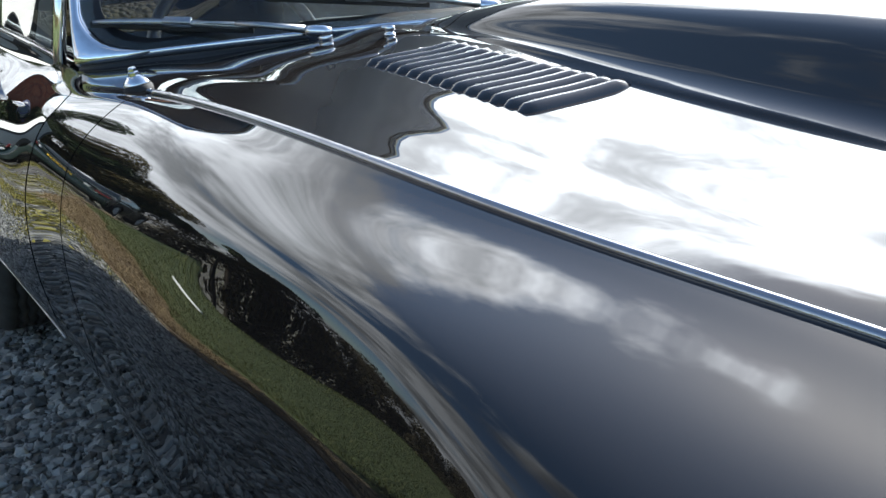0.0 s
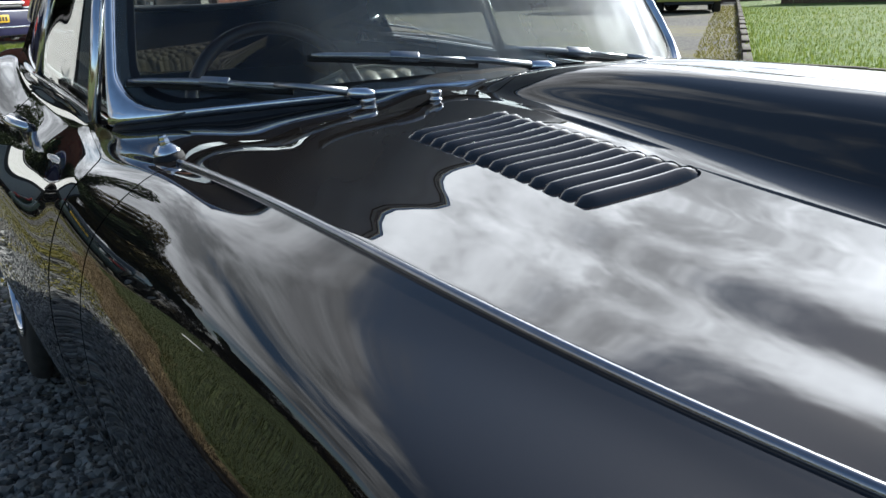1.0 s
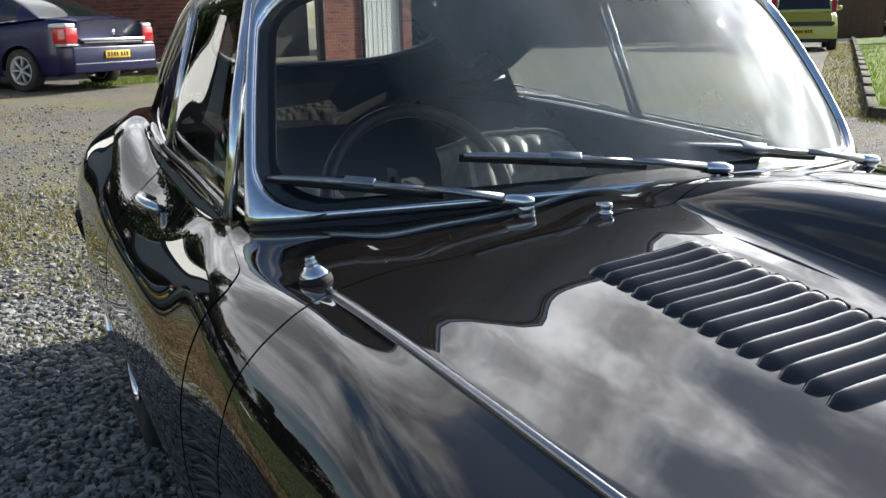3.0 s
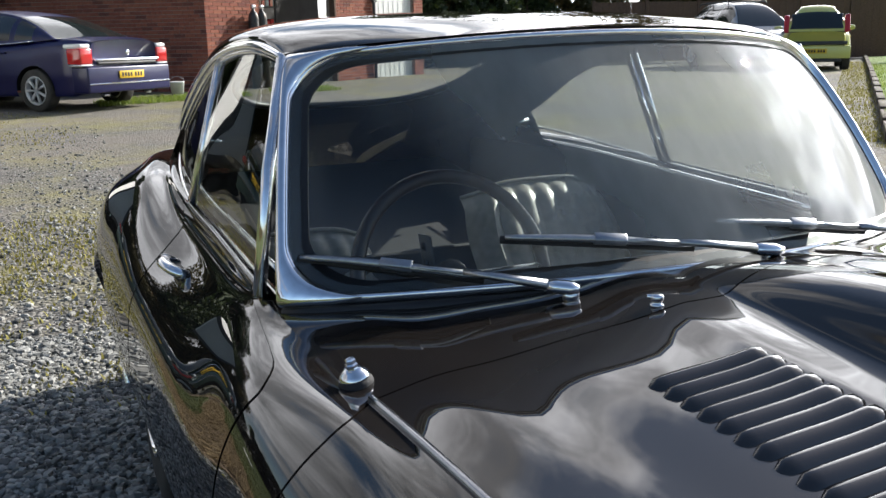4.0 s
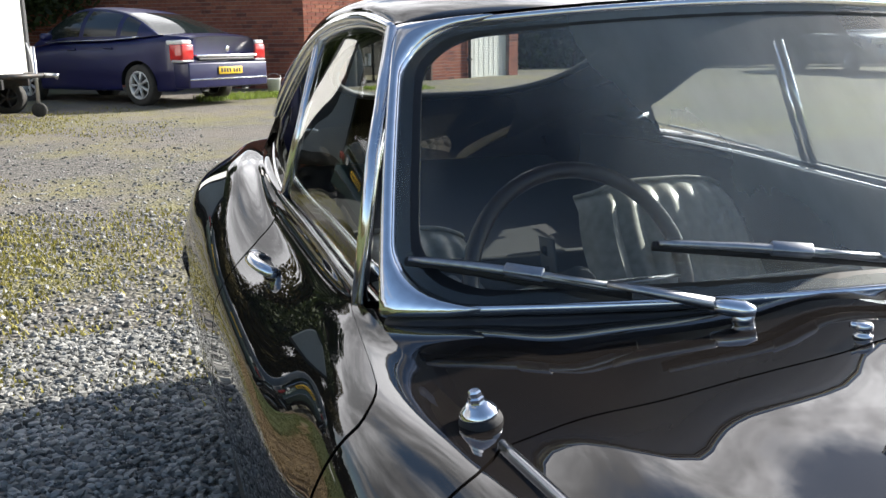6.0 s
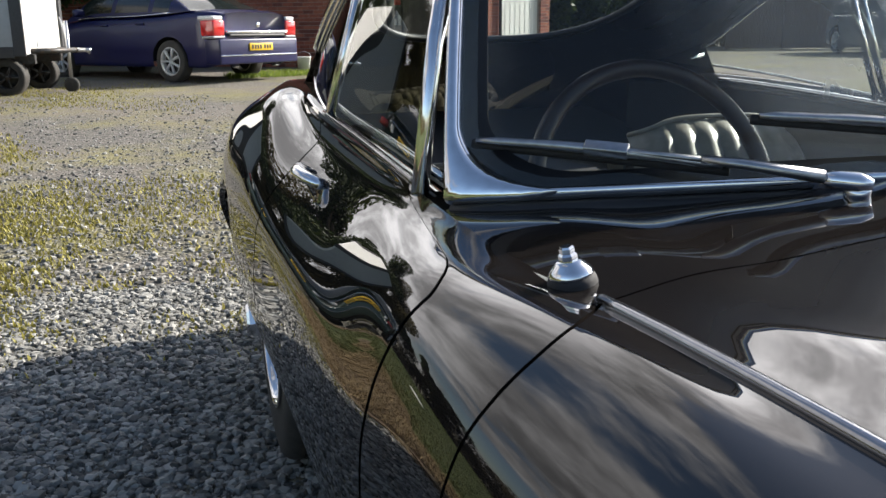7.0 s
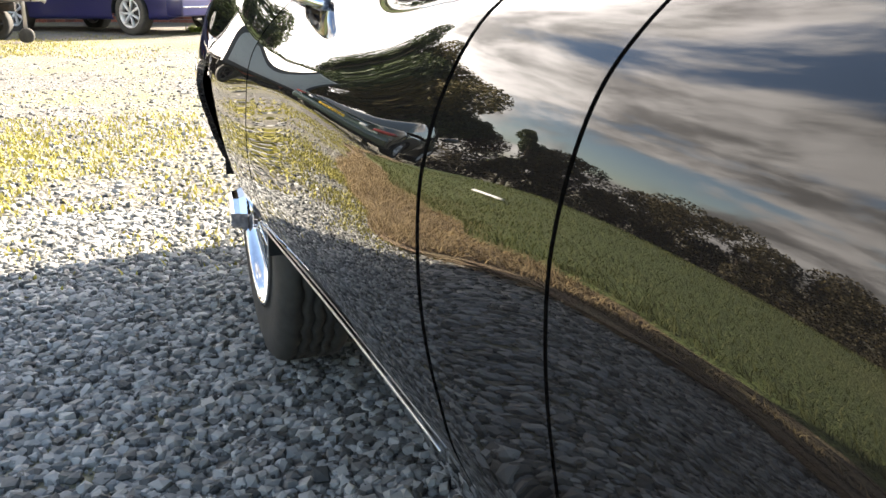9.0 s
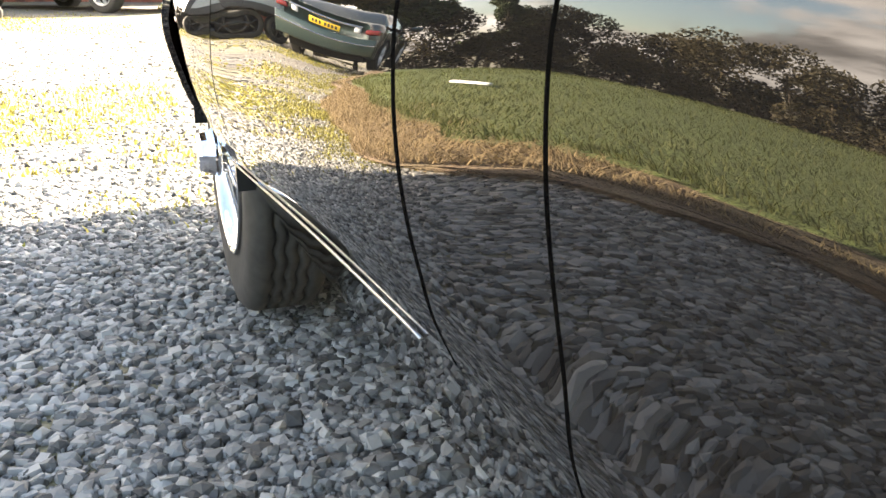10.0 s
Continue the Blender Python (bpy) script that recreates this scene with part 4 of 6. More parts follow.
def ground_mat():
    m = bpy.data.materials.new("gravel_and_moss")
    m.use_nodes = True
    nodes, links = m.node_tree.nodes, m.node_tree.links
    b = nodes["Principled BSDF"]
    b.inputs["Roughness"].default_value = 0.9
    tc = nodes.new("ShaderNodeTexCoord")

    def noise_at(scale, detail=5.0, rough=0.6):
        n = nodes.new("ShaderNodeTexNoise")
        n.inputs["Scale"].default_value, n.inputs["Detail"].default_value, n.inputs["Roughness"].default_value = scale, detail, rough
        links.new(tc.outputs["Object"], n.inputs["Vector"])
        return n.outputs[0]

    def rng(v, a, b_, c, d):
        n = nodes.new("ShaderNodeMapRange")
        for i, x in enumerate((a, b_, c, d)):
            n.inputs[i + 1].default_value = x
        links.new(v, n.inputs[0])
        return n.outputs[0]

    def mixed(f, a, b_):
        n = nodes.new("ShaderNodeMix")
        n.data_type = "RGBA"
        links.new(f, n.inputs["Factor"])
        for key, v in (("A", a), ("B", b_)):
            if isinstance(v, tuple):
                n.inputs[key].default_value = (*v, 1)
            else:
                links.new(v, n.inputs[key])
        return n.outputs["Result"]
    vor = nodes.new("ShaderNodeTexVoronoi")
    vor.inputs["Scale"].default_value = 42.0
    links.new(tc.outputs["Object"], vor.inputs["Vector"])
    sepc = nodes.new("ShaderNodeSeparateColor")
    links.new(vor.outputs["Color"], sepc.inputs[0])
    stone = mixed(rng(sepc.outputs[0], 0.0, 1.0, 0.0, 1.0), (0.075, 0.07, 0.062), (0.27, 0.25, 0.215))
    # cell borders are darkened in the colour, as the shade between stones
    stone = mixed(rng(vor.outputs["Distance"], 0.35, 0.75, 0.0, 0.8), stone, (0.05, 0.045, 0.04))
    # bare trodden ground, then moss
    ground = mixed(rng(noise_at(0.35), 0.45, 0.62, 0.0, 0.75), stone, (0.18, 0.155, 0.125))
    wide, fine = noise_at(0.5, 4.0), noise_at(2.5, 8.0, 0.65)
    mult = nodes.new("ShaderNodeMath")
    mult.operation = "MULTIPLY"
    links.new(rng(wide, 0.46, 0.56, 0.0, 1.0), mult.inputs[0])
    links.new(rng(fine, 0.36, 0.62, 0.05, 0.55), mult.inputs[1])
    ground = mixed(mult.outputs[0], ground, (0.22, 0.20, 0.05))
    links.new(ground, b.inputs["Base Color"])
    bump = nodes.new("ShaderNodeBump")
    bump.inputs["Strength"].default_value, bump.inputs["Distance"].default_value = 0.9, 0.012
    links.new(rng(vor.outputs["Distance"], 0.0, 0.8, 1.0, 0.0), bump.inputs["Height"])
    links.new(bump.outputs[0], b.inputs["Normal"])
    return m


GRAVEL_BED = ground_mat()
bm = bmesh.new()
radii = [0.0] + [0.5 * 1.085 ** k for k in range(96)]
rings = []
for r in radii:
    ring = []
    for k in range(72):
        a = 2 * math.pi * k / 72
        x, y = r * math.cos(a), 1.6 + r * math.sin(a)
        ring.append(bm.verts.new((x, y, gz(x, y) - 0.12 * min(1.0, max(0.0, -x - 3.4)))))
        if r == 0:
            break
    rings.append(ring)
for k in range(72):
    bm.faces.new((rings[0][0], rings[1][k], rings[1][(k + 1) % 72]))
for r0, r1 in zip(rings[1:], rings[2:]):
    for k in range(72):
        bm.faces.new((r0[k], r1[k], r1[(k + 1) % 72], r0[(k + 1) % 72]))
tagged(finish("ground", bm, GRAVEL_BED), "grey gravel yard with yellow moss patches", "ground", kind="structure")


def island_mat(name, dark, light, rough=0.8, bump=None, through_light=0.0):
    """A material that varies from piece to piece of a joined mesh."""
    m = mat(name, light, rough, bump=bump)
    nodes, links = m.node_tree.nodes, m.node_tree.links
    g = nodes.new("ShaderNodeNewGeometry")
    ramp = nodes.new("ShaderNodeMix")
    ramp.data_type = "RGBA"
    ramp.inputs["A"].default_value, ramp.inputs["B"].default_value = (*dark, 1), (*light, 1)
    links.new(g.outputs["Random Per Island"], ramp.inputs["Factor"])
    links.new(ramp.outputs["Result"], nodes["Principled BSDF"].inputs["Base Color"])
    if through_light:
        t, x = nodes.new("ShaderNodeBsdfTranslucent"), nodes.new("ShaderNodeMixShader")
        links.new(ramp.outputs["Result"], t.inputs["Color"])
        x.inputs[0].default_value = through_light
        links.new(nodes["Principled BSDF"].outputs[0], x.inputs[1])
        links.new(t.outputs[0], x.inputs[2])
        links.new(x.outputs[0], nodes["Material Output"].inputs[0])
    return m


def mesh_from_arrays(name, co, faces, material, smooth=False):
    """A mesh from numpy arrays: co (n, 3), faces (m, k) of equal size."""
    me = bpy.data.meshes.new(name)
    me.vertices.add(len(co))
    me.vertices.foreach_set("co", np.ascontiguousarray(co, np.float32).ravel())
    k = faces.shape[1]
    me.loops.add(faces.size)
    me.loops.foreach_set("vertex_index", np.ascontiguousarray(faces, np.int32).ravel())
    me.polygons.add(len(faces))
    me.polygons.foreach_set("loop_start", np.arange(0, faces.size, k, dtype=np.int32))
    me.polygons.foreach_set("use_smooth", np.full(len(faces), smooth))
    me.materials.append(material)
    me.update(calc_edges=True)
    return new(name, me)


def rock_shapes(n):
    """A few angular chips: a cube's corners and face centres pushed about."""
    base = np.array([(x, y, z) for x in (-1, 1) for y in (-1, 1) for z in (-1, 1)] + [(1.35, 0, 0), (-1.35, 0, 0), (0, 1.35, 0), (0, -1.35, 0), (0, 0, 1.35), (0, 0, -1.35)], float)
    quads = {8: (4, 6, 7, 5), 9: (0, 1, 3, 2), 10: (2, 3, 7, 6), 11: (0, 4, 5, 1), 12: (1, 5, 7, 3), 13: (0, 2, 6, 4)}
    tris = [(c, q[i], q[(i + 1) % 4]) for c, q in quads.items() for i in range(4)]
    shapes = [base * np.random.uniform(0.72, 1.2, base.shape) for _ in range(n)]
    return shapes, np.array(tris)


def scatter_stones(name, spots, sizes, material, label):
    shapes, tris = rock_shapes(12)
    n = len(spots)
    pick = np.random.randint(0, 12, n)
    verts = np.array(shapes)[pick]
    ang = np.random.uniform(0, 2 * np.pi, n)
    tilt = np.random.normal(0, 0.35, n)
    scale = sizes[:, None, None] * np.random.uniform(0.65, 1.25, (n, 1, 3)) * np.array([1, 1, 0.8]) * 0.5
    verts = verts * scale
    cy, sy = np.cos(tilt)[:, None], np.sin(tilt)[:, None]
    x, y, z = verts[..., 0], verts[..., 1], verts[..., 2]
    x, z = cy * x + sy * z, -sy * x + cy * z
    ca, sa = np.cos(ang)[:, None], np.sin(ang)[:, None]
    x, y = ca * x - sa * y, sa * x + ca * y
    co = np.stack([x + spots[:, :1], y + spots[:, 1:2], z + spots[:, 2:3]], -1)
    faces = (tris[None] + 14 * np.arange(n)[:, None, None]).reshape(-1, 3)
    return tagged(mesh_from_arrays(name, co.reshape(-1, 3), faces, material), label, "gravel", kind="stuff")


STONE = island_mat("chipped_stone", (0.045, 0.045, 0.041), (0.34, 0.335, 0.31), 0.75, bump=(180, 0.4, 0.002))


def strew(n, x0, x1, y0, y1, lo, hi):
    p = np.random.uniform((x0, y0), (x1, y1), (n, 2))
    z = np.array([gz(a, b) for a, b in p])
    s = lo + (hi - lo) * np.random.uniform(0, 1, n) ** 2.2
    return np.column_stack([p, z + s * np.random.uniform(-0.05, 0.18, n)]), s


def mossy(x, y):
    """How mossy the yard is at a place, 0 to 1."""
    near = min(1.0, max(0.0, (y - 3.3) / 1.2)) if x > -1.2 - 0.25 * y else 1.0
    near *= max(0.25, min(1.0, (-0.85 - 0.06 * y - x) / 0.7))
    near *= max(0.25, min(1.0, 1 - (y - 5.0) / 4.0))
    return near * min(1.0, max(0.0, (noise.noise((x * 0.75, y * 0.55, 4.2)) + 0.5 * noise.noise((x * 2.3, y * 2.3, 1.1)) + 0.12) * 2.2))


spots, sizes = strew(62000, -2.3, -0.15, 1.15, 4.3, 0.006, 0.024)
more, more_s = strew(36000, -5.2, -0.3, 4.0, 13.0, 0.009, 0.026)
near_keep = np.array([random.random() < 1 - 0.75 * mossy(x, y) for x, y, z in spots])
spots, sizes = spots[near_keep], sizes[near_keep]
keep = np.array([random.random() < math.exp(-max(0.0, y - 4.6) / 2.2) * (1 - 0.7 * mossy(x, y)) + 0.03 for x, y, z in more])
scatter_stones("gravel", np.vstack([spots, more[keep]]), np.concatenate([sizes, more_s[keep]]), STONE, "loose angular grey gravel chips")


def blades(name, spots, tall, material, label, category="grass", lean=0.5, width=1.0):
    """Grass blades: one bent, tapered strip each."""
    n = len(spots)
    a = np.random.uniform(0, 2 * np.pi, n)
    h = tall * np.random.uniform(0.5, 1.2, n)
    w = width * np.random.uniform(0.003, 0.006, n) * (1 + h * 4)
    dx, dy = np.cos(a), np.sin(a)
    l = np.random.uniform(0.1, lean, n) * h
    px, py = -dy * w, dx * w
    s = spots
    rows = []
    for t, k in ((0.0, 1.0), (0.6, 0.8), (1.0, 0.1)):
        for sgn in (-1, 1):
            rows.append(np.column_stack([s[:, 0] + dx * l * t ** 2 + sgn * px * k, s[:, 1] + dy * l * t ** 2 + sgn * py * k, s[:, 2] + h * t]))
    co = np.stack(rows, 1).reshape(-1, 3)
    f = np.array([(0, 1, 3, 2), (2, 3, 5, 4)])
    faces = (f[None] + 6 * np.arange(n)[:, None, None]).reshape(-1, 4)
    return tagged(mesh_from_arrays(name, co, faces, material), label, category, kind="stuff")


BLADE = island_mat("grass_blade", (0.10, 0.16, 0.02), (0.24, 0.30, 0.05), 0.6, through_light=0.5)
MOSS_BLADE = island_mat("dry_moss", (0.14, 0.13, 0.03), (0.36, 0.32, 0.07), 0.7, through_light=0.3)


def masked(n, x0, x1, y0, y1, scale, cut, test=None, seedv=0.0):
    """Spots on the ground that gather in patches."""
    out_p = []
    while len(out_p) < n:
        x, y = random.uniform(x0, x1), random.uniform(y0, y1)
        if noise.noise((x * scale, y * scale, seedv)) > cut and (test is None or test(x, y)):
            out_p.append((x, y, gz(x, y)))
    return np.array(out_p)


moss_spots = []
while len(moss_spots) < 55000:
    x, y = random.uniform(-5.5, -0.6), 3.2 + 13 * random.random() ** 1.5
    if random.random() < mossy(x, y):
        moss_spots.append((x, y, gz(x, y)))
blades("moss_patches", np.array(moss_spots), 0.024, MOSS_BLADE, "low yellow-green moss and weeds in the gravel", "moss", 1.2)
blades("wall_grass", masked(5000, -0.5, 4.5, 14.6, 19.5, 1.2, -0.05, lambda x, y: abs(y - 16.9 - 0.35 * (x - 1.5)) < 0.7), 0.07, BLADE, "rough grass strip before the workshop wall", "grass")

# ---- lawn with its timber edging, and the verge ----
KERB = Vector((6.6, 6.5, 0))
k_far, k_near = Vector((0.754, 0.657, 0)), Vector((0.12, -0.99, 0)).normalized()
lawn_mat = mat("lawn_turf", (0.13, 0.20, 0.03), 0.9, grain=(14, 0.35), stain=(0.9, 0.5, (0.20, 0.24, 0.045)), bump=(70, 0.9, 0.03))
bm = bmesh.new()
rows = []
for a in range(25):
    row = []
    for b in range(25):
        p = KERB + k_far * (26 * (a / 24) ** 1.5) + k_near * (22 * (b / 24) ** 1.5)
        p.z = gz(p.x, p.y) + 0.05
        row.append(bm.verts.new(p))
    rows.append(row)
for r0, r1 in zip(rows, rows[1:]):
    for a, b, c, d in zip(r0, r0[1:], r1[1:], r1):
        bm.faces.new((a, d, c, b))
tagged(finish("lawn", bm, lawn_mat), "bright sunlit mown lawn", "lawn", kind="structure")
lp = []
for _ in range(26000):
    a, b = 16 * random.random() ** 1.7, 16 * random.random() ** 1.5
    p = KERB + k_far * a + k_near * b
    lp.append((p.x, p.y, gz(p.x, p.y) + 0.05))
blades("lawn_grass", np.array(lp), 0.045, BLADE, "short bright green lawn grass")
TIMBER = mat("weathered_timber", (0.075, 0.055, 0.04), 0.9, grain=(20, 0.35), stain=(5, 0.6, (0.10, 0.11, 0.04)), bump=(50, 0.5, 0.005))
for d, count, step in ((k_far, 20, 1.25), (k_near, 8, 1.25)):
    for k in range(count):
        bm = bmesh.new()
        p = KERB + d * (k * step)
        box(bm, (0.006, -0.05, -0.05), (step - 0.006, 0.05, 0.10 + 0.012 * random.random()), 0.008)
        o = finish("timber_edging", bm, TIMBER)
        o.matrix_basis = pose(p.x, p.y, gz(p.x, p.y), 0, 0, math.degrees(math.atan2(d.y, d.x)) + random.uniform(-0.4, 0.4))
        tagged(o, "dark mossy timber edging board along the lawn", "edging", "lawn edging")
vp = []
for _ in range(6000):
    if random.random() < 0.75:
        p = KERB + k_far * (20 * random.random() ** 1.4) + Vector((-0.657, 0.754, 0)) * random.uniform(0.05, 0.6)
    else:
        p = KERB + k_near * (8 * random.random()) - Vector((0.99, 0.12, 0)) * random.uniform(0.05, 0.4)
    vp.append((p.x, p.y, gz(p.x, p.y)))
blades("verge_moss", np.array(vp), 0.035, MOSS_BLADE, "mossy verge between drive and lawn edging", "moss", 1.0)


# ---- brick workshop ----
MORTAR = mat("mortar", (0.30, 0.25, 0.21), 0.95, grain=(20, 0.2), bump=(90, 0.4, 0.003))
WALL_H = 3.4
CORNER = Vector((2.15, 18.5, 0))
CORNER.z = gz(CORNER.x, CORNER.y) - 0.15
LIT_TURN, SHADE_TURN = 33.0, 146.0      # bearings of the two walls, degrees from +x


def wall(name, at, turn, spans, thick=0.24, height=WALL_H):
    """A straight wall in its own frame: x along it, openings between the spans (x0, x1, z0, z1)."""
    bm = bmesh.new()
    for x0, x1, z0, z1 in spans:
        box(bm, (x0, 0, z0), (x1, thick, z1))
    o = finish(name, bm, MORTAR, smooth=False)
    o.matrix_basis = pose(at.x, at.y, at.z, 0, 0, turn)
    return o


lit_wall = tagged(wall("wall_front", CORNER, LIT_TURN, [(0, 1.55, 0, WALL_H), (1.55, 3.95, 2.55, WALL_H), (3.95, 5.5, 0, WALL_H), (5.5, 7.2, 2.6, WALL_H), (7.2, 7.6, 0, WALL_H)]), "sunlit red brick workshop wall with an open doorway", "wall", kind="structure")
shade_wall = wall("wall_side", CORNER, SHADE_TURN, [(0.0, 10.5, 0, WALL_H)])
shade_wall.matrix_basis = pose(CORNER.x, CORNER.y, CORNER.z, 0, 0, SHADE_TURN) @ Matrix.Diagonal((1, -1, 1, 1))
tagged(shade_wall, "shaded dark red brick workshop wall", "wall", kind="structure")
m_lit = pose(CORNER.x, CORNER.y, CORNER.z, 0, 0, LIT_TURN)
bm = bmesh.new()
box(bm, (-1.0, 0.0, WALL_H), (7.6, 9.0, WALL_H + 0.2))
o = finish("ceiling_workshop", bm, DARK_STEEL, smooth=False)
o.matrix_basis = m_lit
tagged(o, "plain workshop roof", "roof", kind="structure")
# near-black wall colour stands in for the unlit depth of the workshop
bm = bmesh.new()
box(bm, (0.3, 3.6, 0), (7.6, 3.7, WALL_H))
o = finish("wall_inner", bm, mat("shade_dark_plaster", (0.05, 0.047, 0.045), 0.9, grain=(3, 0.2)), smooth=False)
o.matrix_basis = m_lit
tagged(o, "dim rear wall inside the workshop", "wall", kind="structure")
for x0, x1 in ((1.50, 1.56), (3.94, 4.0)):
    bm = bmesh.new()
    box(bm, (x0, -0.02, 0), (x1, 0.14, 2.58), 0.006)
    o = finish("trim", bm, FENCE, smooth=False)
    o.matrix_basis = m_lit
    tagged(o, "dark painted door jamb", "door frame", kind="structure")
rack = thing("storage_rack", "dark metal storage rack with small boxes in the doorway", "shelf", m=m_lit)
for x in (2.35, 2.95):
    bm = bmesh.new()
    box(bm, (x, 0.9, 0.15), (x + 0.04, 0.94, 2.4))
    part("upright", bm, DARK_STEEL, rack, smooth=False)
for z in (0.5, 0.95, 1.4, 1.85, 2.3):
    bm = bmesh.new()
    box(bm, (2.35, 0.85, z), (2.99, 1.2, z + 0.03))
    part("shelf", bm, DARK_STEEL, rack, smooth=False)
for k in range(16):
    bm = bmesh.new()
    x, z = 2.4 + 0.13 * (k % 4), 0.53 + 0.45 * (k // 4)
    h = random.uniform(0.12, 0.28)
    box(bm, (x, 0.9, z), (x + 0.09, 1.05, z + h), 0.006)
    o = finish("storage_tin", bm, [WHITE, GREY_PLASTIC, STEEL, RED_LENS][random.randrange(4)], smooth=False)
    o.matrix_basis = m_lit
    tagged(o, "small tin on the workshop rack", "tin", "tins on the rack")
garage = thing("garage_door", "cream ribbed garage door, closed", "garage door", m=m_lit)
bm = bmesh.new()
box(bm, (5.5, 0.1, 0.1), (7.2, 0.14, 2.6))
part("door_sheet", bm, WHITE, garage, smooth=False)
for k in range(8):
    bm = bmesh.new()
    box(bm, (5.58 + 0.21 * k, 0.092, 0.15), (5.60 + 0.21 * k, 0.1, 2.55), 0.003)
    part("rib", bm, WHITE, garage, smooth=False)
pipe = thing("drain_pipe", "dark rainwater pipe on the brick wall", "pipe", m=m_lit)
bm = bmesh.new()
tube(bm, [(5.40, -0.06, 0.1), (5.40, -0.06, WALL_H)], 0.04, 12)
part("downpipe", bm, GREY_PLASTIC, pipe)
for z in (0.6, 2.0, 3.4):
    bm = bmesh.new()
    box(bm, (5.34, -0.11, z), (5.46, 0.0, z + 0.05), 0.005)
    part("bracket", bm, GREY_PLASTIC, pipe, smooth=False)


def gas_cylinder(x, y):
    e = thing("gas_cylinder", "tall dark steel gas cylinder by the doorway", "gas cylinder", "gas cylinders", m=m_lit @ pose(x, y, 0.1))
    bm = bmesh.new()
    lathe(bm, [(0.0, 0.0), (0.1, 0.0), (0.11, 0.02), (0.11, 1.45), (0.10, 1.52), (0.07, 1.59), (0.035, 1.62), (0.035, 1.68), (0.0, 1.68)], 20, pose(0, 0, 0, 0, -90, 0))
    part("bottle", bm, DARK_STEEL, e)
    bm = bmesh.new()
    box(bm, (-0.05, -0.03, 1.66), (0.05, 0.03, 1.74), 0.01)
    part("valve", bm, STEEL, e)


gas_cylinder(1.16, -0.16)
gas_cylinder(1.40, -0.16)
pot = thing("bucket", "white bucket standing at the wall foot", "bucket", m=pose(1.35, 17.3, gz(1.35, 17.3)))
bm = bmesh.new()
lathe(bm, [(0.0, 0.0), (0.10, 0.0), (0.13, 0.26), (0.138, 0.265), (0.138, 0.275), (0.125, 0.27), (0.097, 0.02), (0.0, 0.02)], 24, pose(0, 0, 0, 0, -90, 0))
part("pail", bm, WHITE, pot)
bm = bmesh.new()
tube(bm, [(0.135 * math.cos(a), -0.02, 0.26 + 0.11 * math.sin(a)) for a in np.linspace(0, math.pi, 14)], 0.004, 6)
part("bail_handle", bm, STEEL, pot)


# ---- modern parked cars; own frame: rear bumper at y = 0, front at y = length ----
def road_wheel(parent, x, y, r, s, spokes=7):
    w = new("wheel")
    w.parent = parent
    m = pose(x, y, r, 0, 0, 0) @ Matrix.Diagonal((s, 1, 1, 1))
    bm = bmesh.new()
    lathe(bm, [(r * 0.66, -0.09), (r * 0.9, -0.1), (r * 0.98, -0.085), (r, -0.06), (r, 0.06), (r * 0.98, 0.085), (r * 0.9, 0.1), (r * 0.66, 0.09)], 36, m)
    part("tyre", bm, TYRE, w)
    bm = bmesh.new()
    lathe(bm, [(r * 0.62, -0.09), (r * 0.66, -0.09), (r * 0.60, -0.06), (r * 0.58, 0.05), (r * 0.66, 0.085), (r * 0.68, 0.092), (r * 0.63, 0.094), (r * 0.58, 0.06)], 36, m)
    part("rim", bm, ALLOY, w)
    bm = bmesh.new()
    lathe(bm, [(0.0, 0.0), (r * 0.6, 0.0), (r * 0.6, 0.01), (0.0, 0.01)], 24, m)
    part("brake_disc", bm, DARK_STEEL, w)
    for k in range(spokes):
        a = 2 * math.pi * k / spokes
        bm = bmesh.new()
        p0, p1 = Vector((0.075, 0.03 * math.cos(a), 0.03 * math.sin(a))), Vector((0.068, r * 0.6 * math.cos(a), r * 0.6 * math.sin(a)))
        tube(bm, [m @ p0, m @ p1], [0.022, 0.036], 8, flat=0.6)
        part("spoke", bm, ALLOY, w)
    bm = bmesh.new()
    lathe(bm, [(0.0, 0.088), (0.035, 0.086), (0.045, 0.06), (0.0, 0.06)], 16, m)
    part("hub_cap", bm, ALLOY, w)


def cut_arches(bm, arches):
    for ay, az, ry, rz in arches:
        def off(v):
            return math.hypot((v.co.y - ay) / ry, (v.co.z - az) / rz)
        gone = {f for f in bm.faces if sum(off(v) for v in f.verts) / len(f.verts) < 1}
        rim = {v for f in gone for v in f.verts if any(g not in gone for g in v.link_faces)}
        bmesh.ops.delete(bm, geom=list(gone), context="FACES")
        for v in rim:
            if v.is_valid:
                k = off(v)
                v.co.y, v.co.z = ay + (v.co.y - ay) / k, az + (v.co.z - az) / k


